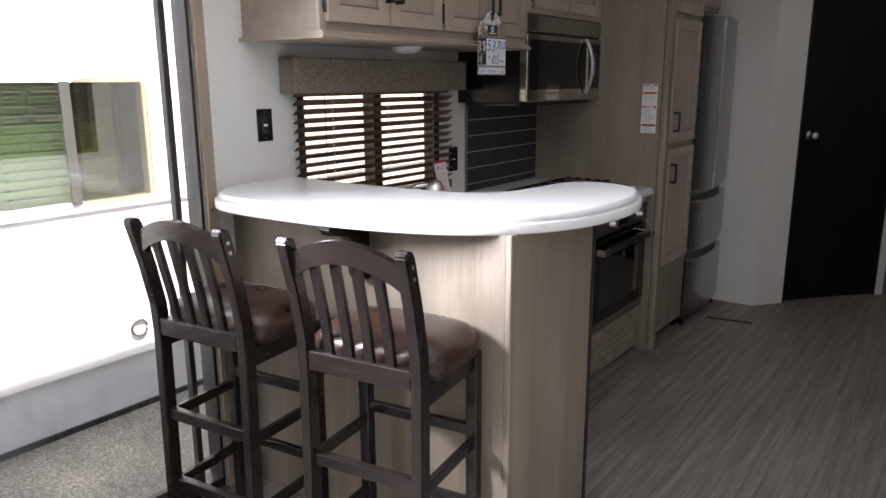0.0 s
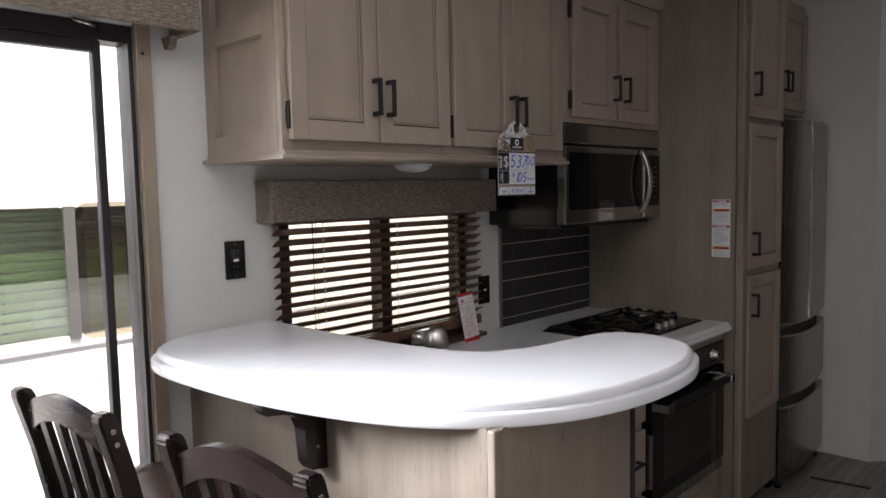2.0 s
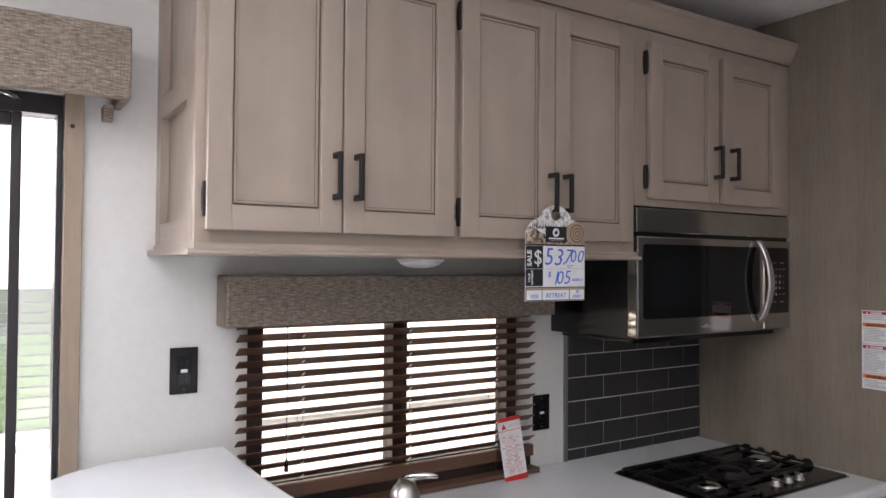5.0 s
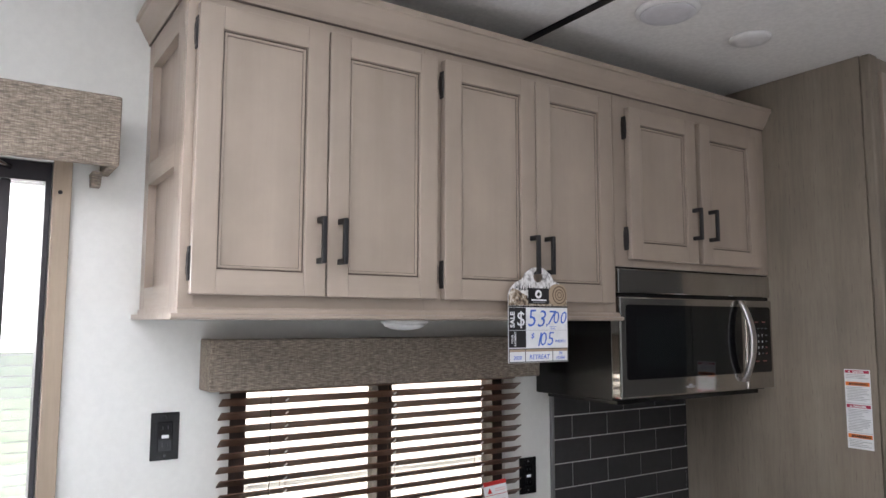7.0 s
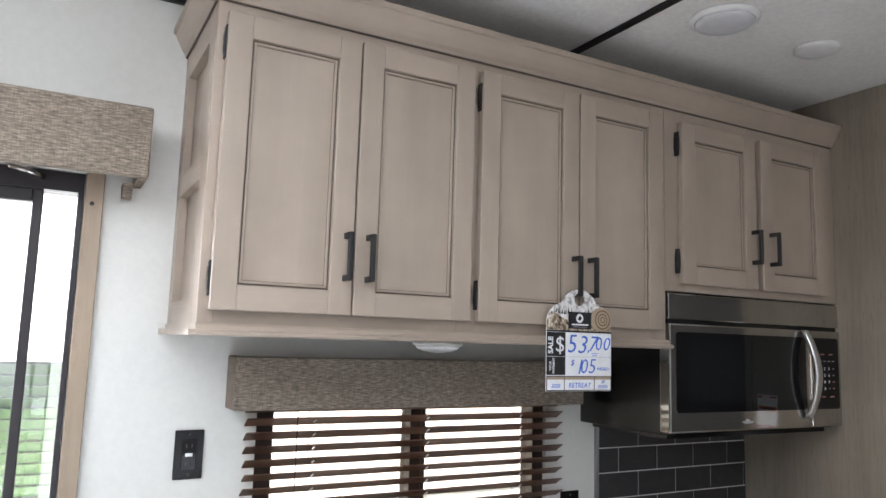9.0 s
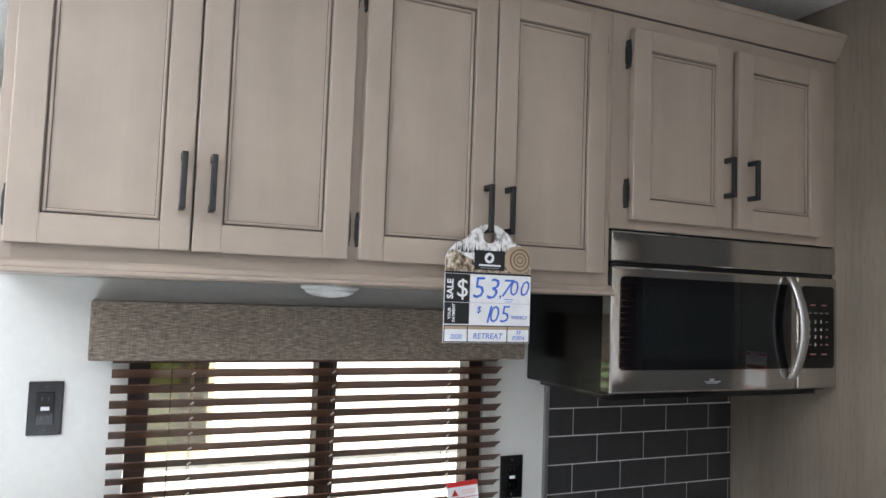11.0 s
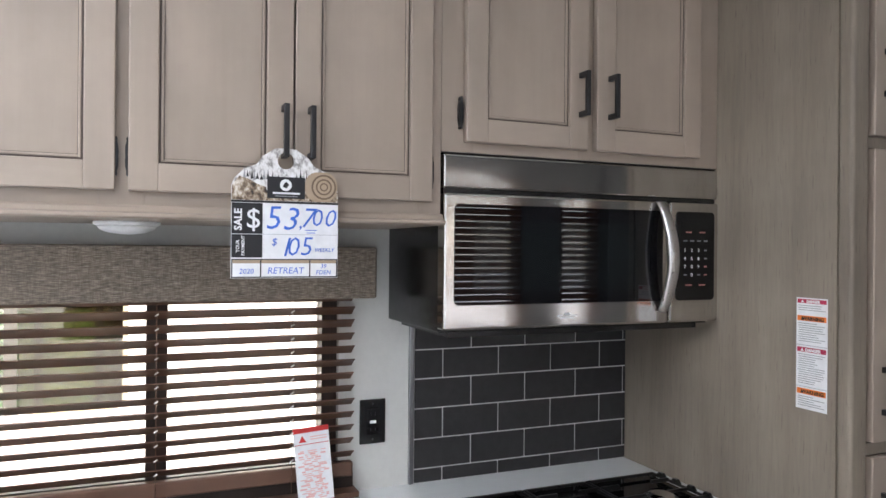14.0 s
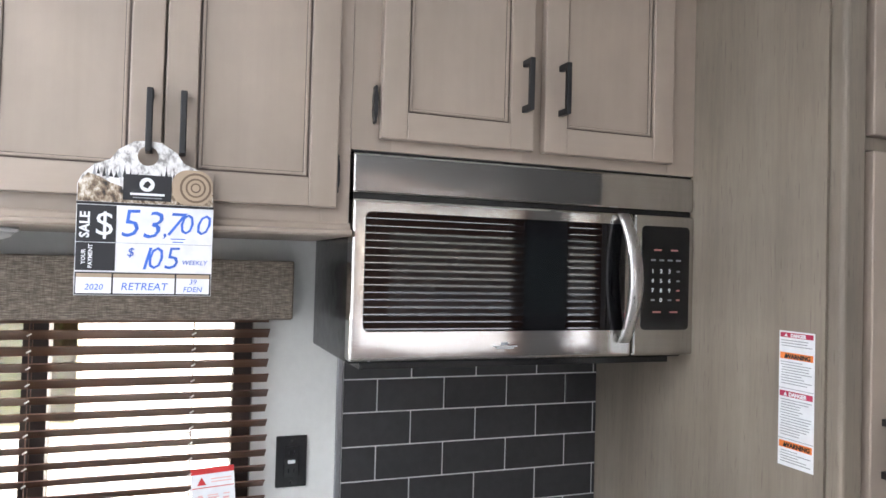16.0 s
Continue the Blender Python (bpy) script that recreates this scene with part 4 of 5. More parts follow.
# ---- base cabinets, counter, bar ----


def inset(points, d):
    """The loop pulled inwards by d (counter-clockwise loop)."""
    n = len(points)
    out = []
    for i in range(n):
        a, b = Vector(points[i - 1]), Vector(points[(i + 1) % n])
        t = (b - a).normalized()
        out.append((points[i][0] - t.y * d, points[i][1] + t.x * d))
    return out


def slab(bm, loop, levels):
    """A slab whose edge follows levels of (height, inset)."""
    def ring(z, d):
        return [bm.verts.new((*p, z)) for p in (inset(loop, d) if d else loop)]

    n = len(loop)
    rings = [ring(*level) for level in levels]
    for a, b in zip(rings, rings[1:]):
        for i in range(n):
            bm.faces.new((a[i], a[(i + 1) % n], b[(i + 1) % n], b[i])).smooth = True
    bm.faces.new(list(reversed(rings[0])))
    bm.faces.new(rings[-1])
    for e in bm.edges:
        e.smooth = e.calc_face_angle(0.0) < 0.28
    return bm


def cell_slab(xs, ys, filled, z0, z1):
    """One slab over the filled cells of a grid, with a hole where a cell is left out."""
    bm = bmesh.new()
    made = {}

    def v(i, j, k):
        if (i, j, k) not in made:
            made[i, j, k] = bm.verts.new((xs[i], ys[j], (z0, z1)[k]))
        return made[i, j, k]

    for i, j in filled:
        ring = ((i, j), (i + 1, j), (i + 1, j + 1), (i, j + 1))
        bm.faces.new([v(a, b, 1) for a, b in ring])
        bm.faces.new([v(a, b, 0) for a, b in reversed(ring)])
        for s, step in enumerate(((0, -1), (1, 0), (0, 1), (-1, 0))):
            if (i + step[0], j + step[1]) not in filled:
                p, q = ring[s], ring[(s + 1) % 4]
                bm.faces.new((v(*p, 0), v(*q, 0), v(*q, 1), v(*p, 1)))
    return bm


def bar_top():
    curve = [(0.42, 1.752), (0.60, 1.767), (0.78, 1.803), (0.94, 1.860), (1.06, 1.94), (1.155, 2.06), (1.21, 2.20), (1.228, 2.36), (1.212, 2.51), (1.15, 2.645), (1.05, 2.70), (0.95, 2.692), (0.885, 2.625), (0.862, 2.50), (0.838, 2.36), (0.775, 2.275), (0.66, 2.238), (0.5, 2.222), (0.3, 2.212), (0.012, 2.212), (0.012, 1.95), (0.06, 1.855), (0.14, 1.782), (0.25, 1.752)]
    dense = []
    k = len(curve)
    for i in range(k):
        p0, p1, p2, p3 = (Vector(curve[(i + j) % k]) for j in (-1, 0, 1, 2))
        if i in (18, 19, 20):
            dense.append(tuple(p1))
            continue
        for s in range(5):
            t = s / 5
            dense.append(tuple(0.5 * ((2 * p1) + (p2 - p0) * t + (2 * p0 - 5 * p1 + 4 * p2 - p3) * t * t + (3 * p1 - p0 - 3 * p2 + p3) * t * t * t)))
    b = thing("breakfast_bar", (0.6, 2.0, 1.032), "curved white solid-surface bar top with a moulded edge", "worktop")
    part("lower_edge", slab(bmesh.new(), dense, [(1.028, 0.004), (1.03, 0.001), (1.034, 0.0), (1.052, 0.0), (1.0545, 0.0015), (1.056, 0.005)]), TOP, b, "projecting lower edge band")
    part("slab", slab(bmesh.new(), dense, [(1.0562, 0.015), (1.0575, 0.014), (1.063, 0.0125), (1.069, 0.0135), (1.0735, 0.018), (1.075, 0.026)]), TOP, b)


bar_top()


def peninsula():
    c = thing("peninsula_cabinet", (0.55, 2.17, 0), "oak-look panelled breakfast bar base", "cabinet")
    part("front_panel", cube(0.0005, 1.085, 1.95, 1.968, 0.0, 1.0315), PANELW, c, "pale oak-look panel facing the stools")
    part("corner_post", cube(1.0855, 1.104, 1.948, 1.972, 0.0, 1.0315, bevel=0.004), PANELW, c)
    part("end_panel", cube(1.086, 1.102, 1.9725, 2.42, 0.0, 1.0315), PANELW, c, "oak-look end panel")
    part("corner_strip", cube(1.084, 1.106, 2.4205, 2.436, 0.0, 1.0315), BRONZE, c)
    part("riser", cube(0.0005, 1.0855, 1.9685, 2.05, CT + 0.001, 1.0315), PANELW, c)
    part("back_panel", cube(0.66, 1.0855, 2.405, 2.42, 0.09, 0.845), CAB, c)
    part("body", cube(0.0005, 1.0855, 1.9685, 2.404, 0.09, 0.845), CAB, c)
    part("toe_board", cube(0.001, 1.08, 1.9685, 2.36, 0.0, 0.089), BLACKP, c)


peninsula()


def corbel(x):
    c = thing("bar_bracket", (x, 1.88, 0.85), "dark espresso wooden bracket under the bar top", "bracket")
    pts = [(1.949, 1.0315), (1.795, 1.0315), (1.79, 1.012), (1.80, 0.997), (1.835, 0.992), (1.862, 0.985), (1.882, 0.968), (1.892, 0.945), (1.895, 0.90), (1.898, 0.868), (1.908, 0.852), (1.949, 0.846)]
    part("web", prism(bmesh.new(), pts, x - 0.019, x + 0.019, "x"), DARKW, c)
    part("screw", lathe(bmesh.new(), (x + 0.019, 1.925, 0.90), (1, 0, 0), [(0, 0.005), (0.001, 0.004)], 8), STEEL, c)


corbel(0.605)


def counter():
    c = thing("worktop", (0.35, 3.1, CT - 0.04), "white solid-surface kitchen worktop with a moulded edge", "worktop")
    sx0, sx1, sy0, sy1 = 0.27, 0.60, 2.62, 3.06
    z0, z1 = CT - 0.04, CT
    filled = [(i, j) for i in range(4) for j in range(4) if (i < 3 or j == 0) and (i, j) != (1, 2)]
    bm = cell_slab((0.001, sx0, sx1, 0.668, 1.085), (2.0505, 2.4, sy0, sy1, 3.9985), filled, z0, z1)
    part("slab", bm, TOP, c)
    e = bmesh.new()
    sweep(e, [(0.6685, z0), (0.684, z0), (0.694, z0 + 0.006), (0.698, z0 + 0.016), (0.694, z0 + 0.022), (0.690, z0 + 0.024), (0.690, z0 + 0.030), (0.684, z0 + 0.037), (0.676, z1), (0.6685, z1)], 2.4205, 3.9985)
    part("edge_moulding", e, TOP, c)
    # the sink let into the worktop, with a flush cover board
    s = thing("sink", (0.43, 2.84, CT - 0.18), "white undermount sink with a fitted white cover", "sink")
    b = bmesh.new()
    box(b, sx0, sx0 + 0.008, sy0, sy1, CT - 0.17, CT - 0.004)
    box(b, sx1 - 0.008, sx1, sy0, sy1, CT - 0.17, CT - 0.004)
    box(b, sx0 + 0.008, sx1 - 0.008, sy0, sy0 + 0.008, CT - 0.17, CT - 0.004)
    box(b, sx0 + 0.008, sx1 - 0.008, sy1 - 0.008, sy1, CT - 0.17, CT - 0.004)
    box(b, sx0, sx1, sy0, sy1, CT - 0.178, CT - 0.17)
    part("basin", b, WHITE, s)
    part("cover", cube(sx0 + 0.0008, sx1 - 0.0008, sy0 + 0.0008, sy1 - 0.0008, CT - 0.0035, CT - 0.0002), TOP, s, "white cover board")
    part("finger_hole", lathe(bmesh.new(), (0.478, 2.842, CT - 0.0003), (0, 0, 1), [(0, 0.022), (0.001, 0.022)], 20), INK, s, "dark finger hole")


counter()


def base_unit(y0, y1, drawers):
    c = thing("base_cabinet", (0.33, (y0 + y1) / 2, 0), "greige maple base cabinet under the worktop", "cabinet")
    part("body", cube(0.001, 0.64, y0, y1, 0.09, CT - 0.0405), CAB, c)
    part("toe_board", cube(0.05, 0.58, y0, y1, 0.0, 0.089), BLACKP, c)
    if drawers:
        for z0, z1 in ((0.615, 0.83), (0.36, 0.585), (0.11, 0.335)):
            d = part("drawer", cube(0.641, 0.663, y0 + 0.012, y1 - 0.012, z0, z1, bevel=0.003), CAB_Y, c)
            pull(d, 0.663, (y0 + y1) / 2, (z0 + z1) / 2 + 0.01, 0.10, False)
    else:
        w = (y1 - y0) / 2
        for k in range(2):
            d = panel_door(c, 0.641, y0 + k * w + 0.012, y0 + (k + 1) * w - 0.012, 0.11, 0.83)
            pull(d, 0.661, y0 + w + (0.04 if k else -0.04), 0.72)
    return c


base_unit(2.4215, 3.09, False)
base_unit(3.0905, 3.335, True)


def oven():
    o = thing("oven", (0.35, 3.66, 0.03), "built-in black glass oven with steel control panel and floor grille", "oven")
    y0, y1 = 3.345, 3.985
    part("case", cube(0.02, 0.645, y0, y1, 0.03, CT - 0.0405), BLACKP, o)
    part("fascia", cube(0.6455, 0.672, y0 + 0.002, y1, 0.712, 0.80, bevel=0.003), plain("dark_steel", (0.09, 0.085, 0.08), 0.35, 0.6), o, "dark steel control panel")
    part("display", cube(0.672, 0.6735, 3.64, 3.74, 0.735, 0.78), BLACKGLOSS, o)
    for y in (3.545, 3.865):
        part("knob", lathe(bmesh.new(), (0.672, y, 0.757), (1, 0, 0), [(0, 0.03), (0.006, 0.03), (0.008, 0.022), (0.026, 0.021), (0.03, 0.017), (0.031, 0.002)]), STEEL, o, "round steel knob")
    d = part("door", cube(0.6455, 0.674, y0 + 0.002, y1, 0.30, 0.70, bevel=0.004), BLACKGLOSS, o, "black glass oven door")
    part("window", cube(0.674, 0.6752, y0 + 0.09, y1 - 0.09, 0.36, 0.60), SMOKE, d)
    h = bmesh.new()
    box(h, 0.702, 0.722, 3.40, 3.95, 0.638, 0.664, bevel=0.004)
    part("handle", h, BLACK, d, "dark bar handle with steel ends")
    for y, w in ((3.40, 0.026), (3.95, 0.016)):
        part("handle_end", cube(0.673, 0.7265, y - w, y + w, 0.635, 0.667, bevel=0.003), STEEL, d, "bright steel handle end")
    part("lower_panel", cube(0.6455, 0.668, y0 + 0.002, y1, 0.255, 0.296), STEEL_V, o)
    part("door_edge", cube(0.66, 0.68, y0 - 0.008, y0 + 0.001, 0.36, 0.56), STEEL_V, o)
    part("grille_frame", cube(0.6455, 0.655, y0 + 0.002, y1, 0.03, 0.254), PANELW, o)
    for i in range(5):
        z = 0.065 + i * 0.036
        part("louvre", prism(bmesh.new(), [(0.655, z), (0.668, z - 0.004), (0.668, z + 0.004), (0.655, z + 0.022)], y0 + 0.05, y1 - 0.05, "y"), PANELW, o)
    part("top_filler", cube(0.6455, 0.662, y0 + 0.002, y1, 0.802, CT - 0.041), CAB_Y, o)


oven()


def hob():
    h = thing("gas_hob", (0.4, 3.63, CT), "black three-burner gas hob with cast iron grates", "hob")
    x0, x1, y0, y1 = 0.190, 0.596, 3.352, 3.948
    part("rim", cube(x0, x1, y0, y1, CT + 0.0005, CT + 0.006, bevel=0.002), STEEL, h, "thin steel rim")
    part("pan", cube(x0 + 0.006, x1 - 0.006, y0 + 0.006, y1 - 0.006, CT + 0.006, CT + 0.011, bevel=0.002), BLACKGLOSS, h, "glossy black hob pan")
    for x, y, r in ((0.468, 3.445, 0.042), (0.40, 3.63, 0.05), (0.37, 3.83, 0.042)):
        b = part("burner", lathe(bmesh.new(), (x, y, CT + 0.011), (0, 0, 1), [(0, r + 0.01), (0.003, r + 0.008), (0.004, r), (0.009, r), (0.01, r - 0.004)], 24), BLACK, h, "dark burner ring")
        part("burner_cap", lathe(bmesh.new(), (x, y, CT + 0.0212), (0, 0, 1), [(0, r - 0.006), (0.004, r - 0.008), (0.008, r - 0.013), (0.0105, r - 0.024), (0.0115, 0.003)], 24), CHROME if r < 0.045 else IRON, b, "domed burner cap")
    for ya, yb in ((y0 + 0.02, 3.535), (3.545, 3.715), (3.725, y1 - 0.015)):
        g = bmesh.new()
        t = CT + 0.0235
        for y in (ya, yb):
            box(g, x0 + 0.02, x1 - (0.11 if ya > 3.53 else 0.02), y - 0.0038, y + 0.0038, t - 0.007, t, bevel=0.002)
        xe = x1 - (0.11 if ya > 3.53 else 0.02)
        for x in (x0 + 0.025, (x0 + xe) / 2 + 0.01, xe - 0.005):
            box(g, x - 0.0038, x + 0.0038, ya, yb, t - 0.007, t + 0.001, bevel=0.002)
        for x in (x0 + 0.085, xe - 0.07):
            box(g, x - 0.0035, x + 0.0035, ya, ya + 0.055, t - 0.006, t + 0.004, bevel=0.002)
            box(g, x - 0.0035, x + 0.0035, yb - 0.055, yb, t - 0.006, t + 0.004, bevel=0.002)
        for x in (x0 + 0.025, xe - 0.005):
            for y in (ya, yb):
                box(g, x - 0.006, x + 0.006, y - 0.005, y + 0.005, CT + 0.0112, t - 0.005)
        if ya > 3.7:
            for i in range(5):
                xc = x0 + 0.06 + i * 0.055
                prism(g, [(xc - 0.016, t), (xc - 0.008, t + 0.009), (xc + 0.006, t + 0.009), (xc + 0.016, t)], yb - 0.004, yb + 0.004, "y")
        part("grate", g, IRON, h, "cast iron pan grate")
    for y in (3.65, 3.71, 3.765):
        part("knob", lathe(bmesh.new(), (0.543, y, CT + 0.011), (0, 0, 1), [(0, 0.016), (0.003, 0.016), (0.005, 0.013), (0.014, 0.011), (0.016, 0.009)], 18), NICKEL, h, "small bright knob")
        part("knob_grip", cube(0.53, 0.556, y - 0.003, y + 0.003, CT + 0.0272, CT + 0.032, bevel=0.001), NICKEL, h)


hob()


def faucet():
    fx, fy = 0.312, 2.545
    f = thing("kitchen_faucet", (fx, fy, CT), "brushed nickel single-lever pull-out kitchen faucet", "faucet")
    b = bmesh.new()
    lathe(b, (fx, fy, CT), (0, 0, 1), [(0, 0.0275), (0.003, 0.0275), (0.006, 0.0255), (0.10, 0.0245), (0.105, 0.0235)], 28)
    part("body", b, NICKEL, f)
    part("collar", lathe(bmesh.new(), (fx, fy, CT + 0.1052), (0, 0, 1), [(0, 0.0225), (0.003, 0.0225)], 28), BLACKP, f, "dark seam under the cap")
    part("cap", lathe(bmesh.new(), (fx, fy, CT + 0.1084), (0, 0, 1), [(0, 0.0245), (0.02, 0.0235), (0.030, 0.020), (0.035, 0.012), (0.036, 0.002)], 28), NICKEL, f)
    s = bmesh.new()
    ux, uy = 0.861, -0.508

    def along(d, z):
        return (fx + ux * d, fy + uy * d, CT + z)

    tube(s, [along(0.012, 0.047), along(0.075, 0.088)], [0.0205, 0.0195], 20)
    part("spout_socket", s, NICKEL, f)
    s = bmesh.new()
    tube(s, [along(0.074, 0.0875), along(0.192, 0.160)], [0.0175, 0.0155], 20)
    part("spout", s, NICKEL, f)
    hd = bmesh.new()
    lathe(hd, along(0.203, 0.198), (0.1, -0.06, -1), [(0, 0.003), (0.0015, 0.010), (0.005, 0.0175), (0.012, 0.0245), (0.021, 0.029), (0.032, 0.0318), (0.046, 0.0328), (0.06, 0.0325), (0.062, 0.030)], 28)
    part("spray_head", hd, NICKEL, f, "brushed nickel spray head")
    lv = bmesh.new()
    tube(lv, [(fx - 0.008, fy - 0.008, CT + 0.140), (fx + 0.008, fy + 0.01, CT + 0.147), (fx + 0.03, fy + 0.034, CT + 0.151), (fx + 0.05, fy + 0.056, CT + 0.150)], [0.007, 0.0105, 0.008, 0.005], 14)
    part("lever", lv, CHROME, f, "polished lever")
    part("marker", lathe(bmesh.new(), (fx + 0.0238, fy + 0.008, CT + 0.118), (1, 0.3, 0), [(0, 0.004), (0.0012, 0.003)], 10), RED, f, "red hot-water dot")
    g = thing("filter_tap", (0.40, 2.105, CT), "slim gooseneck drinking water tap", "faucet")
    t = bmesh.new()
    pts = [(0.40, 2.09, CT), (0.40, 2.09, CT + 0.07)]
    for i in range(9):
        a = math.pi * i / 8 * 0.85
        pts.append((0.40 + 0.004 * i, 2.09 + 0.032 * (1 - math.cos(a)), CT + 0.07 + 0.032 * math.sin(a)))
    tube(t, pts, 0.0055, 10)
    part("neck", t, NICKEL, g)
    part("nozzle", lathe(bmesh.new(), pts[-1], (0.1, 0.2, -1), [(0, 0.0065), (0.014, 0.0065)], 10), BLACKP, g)
    part("base", lathe(bmesh.new(), (0.40, 2.09, CT), (0, 0, 1), [(0, 0.018), (0.006, 0.016), (0.012, 0.009)], 14), NICKEL, g)


faucet()


# ---- small things on the wall ----
SLOTGREY = plain("slot_grey", (0.06, 0.06, 0.06), 0.5)


def outlet(y0, y1, z0, z1, duplex):
    o = thing("power_outlet", (0.0, (y0 + y1) / 2, z0), "black wall outlet with a small white label", "outlet")
    part("plate", cube(0.0005, 0.006, y0, y1, z0, z1, bevel=0.002), BLACKP, o)
    m, zc = (y0 + y1) / 2, (z0 + z1) / 2
    part("insert", cube(0.005, 0.0085, m - 0.017, m + 0.017, zc - 0.034, zc + 0.034, bevel=0.0015), BLACKGLOSS, o)
    for s in (-1, 1):
        sl = bmesh.new()
        for dy in (-0.006, 0.006):
            box(sl, 0.0082, 0.0088, m + dy - 0.001, m + dy + 0.001, zc + s * 0.02 - 0.004, zc + s * 0.02 + 0.004)
        part("slot", sl, SLOTGREY if duplex else INK, o)
    part("label", cube(0.0083, 0.0092, m - 0.008, m + 0.008, zc - 0.004, zc + 0.0035), PAPER, o, "small white sticker")
    for s in (-1, 1):
        part("screw", lathe(bmesh.new(), (0.006, m, zc + s * 0.045), (1, 0, 0), [(0, 0.003), (0.0008, 0.002)], 8), SLOTGREY, o)


outlet(2.073, 2.138, 1.206, 1.317, True)
outlet(3.185, 3.253, 0.990, 1.103, False)


def leaflet():
    p = thing("leaflet", (0.06, 3.07, CT), "white and red safety leaflet leaning on the blind", "leaflet")
    w, h = 0.086, 0.188
    m = Matrix.Translation((0.078, 3.104, CT + 0.001)) @ Matrix.Rotation(radians(-9), 4, "Y") @ Matrix.Rotation(radians(3.5), 4, "X")

    def sheet(name, y0, y1, z0, z1, x0, x1, mat, label=""):
        bm = cube(x0, x1, y0 - w, y1 - w, z0, z1)
        bm.transform(m)
        return part(name, bm, mat, p, label)

    sheet("paper", 0, w, 0.0, h, 0, 0.0006, PAPER)
    sheet("red_band", 0, w, 0.0, 0.016, 0.0007, 0.0011, RED)
    sheet("red_band", 0, w, h - 0.012, h, 0.0007, 0.0011, RED)
    tri = prism(bmesh.new(), [(0.012 - w, h - 0.034), (0.03 - w, h - 0.034), (0.021 - w, h - 0.018)], 0.0007, 0.0011, "x")
    tri.transform(m)
    part("warning_triangle", tri, RED, p)
    sheet("print_line", 0.002, w - 0.002, h - 0.04, h - 0.0385, 0.0007, 0.001, RED)
    for i in range(2):
        sheet("print_line", 0.04, 0.08, h - 0.024 - i * 0.006, h - 0.022 - i * 0.006, 0.0007, 0.001, PINK)
    rnd = random.Random(5)
    for i in range(26):
        z = 0.022 + i * 0.0044
        y = 0.006 + rnd.random() * 0.02
        for j in range(3):
            ln = 0.006 + rnd.random() * 0.016
            if y + ln < w - 0.006:
                sheet("print_mark", y, y + ln, z, z + 0.002 + 0.0016 * (rnd.random() < 0.4), 0.0007, 0.001, PINK)
            y += ln + 0.003 + rnd.random() * 0.012


leaflet()


def warning_label():
    s = thing("warning_sticker", (0.645, 3.999, 1.147), "white warning sticker with red and orange bands on the pantry side", "sticker")
    x0, x1, yb = 0.608, 0.686, 3.9995
    zt, zb = 1.388, 1.147

    def bit(name, a, b, z0, z1, lift, mat):
        return part(name, cube(x0 + a, x0 + b, yb - lift - 0.0004, yb - lift, z0, z1), mat, s)

    w = x1 - x0
    h = zt - zb
    bit("paper", 0, w, zb, zt, 0.0002, PAPER)
    rnd = random.Random(3)

    def block(top, bot, band, mat, title):
        z1, z0 = zt - top * h, zt - band * h
        bit("band", 0.003, w - 0.003, z0, z1, 0.0008, mat)
        sz = (z1 - z0) * 0.95
        words(title, sz, (x0 + w * 0.55, yb - 0.0014, z0 + sz * 0.15), PAPER if mat is CRIMSON else INK, s, "-y", align="CENTER", bold=0.0004)
        tri = prism(bmesh.new(), [(x0 + 0.012, z0 + 0.0015), (x0 + 0.020, z0 + 0.0015), (x0 + 0.016, z1 - 0.0015)], yb - 0.0016, yb - 0.0013, "y")
        part("triangle", tri, PAPER if mat is CRIMSON else INK, s)
        z = z0 - 0.006
        while z > zt - bot * h + 0.003:
            bit("print_line", 0.004 + 0.003 * rnd.random(), w - 0.005 - 0.03 * rnd.random() ** 2, z, z + 0.0013, 0.0008, GREYINK)
            z -= 0.0048

    block(0.012, 0.145, 0.048, CRIMSON, "DANGER")
    block(0.16, 0.42, 0.208, ORANGE, "WARNING")
    bit("divider", 0, w, zt - 0.428 * h, zt - 0.424 * h, 0.0008, GREYINK)
    block(0.445, 0.79, 0.487, CRIMSON, "DANGER")
    bit("divider", 0, w, zt - 0.80 * h, zt - 0.796 * h, 0.0008, GREYINK)
    block(0.815, 0.985, 0.865, ORANGE, "WARNING")


warning_label()


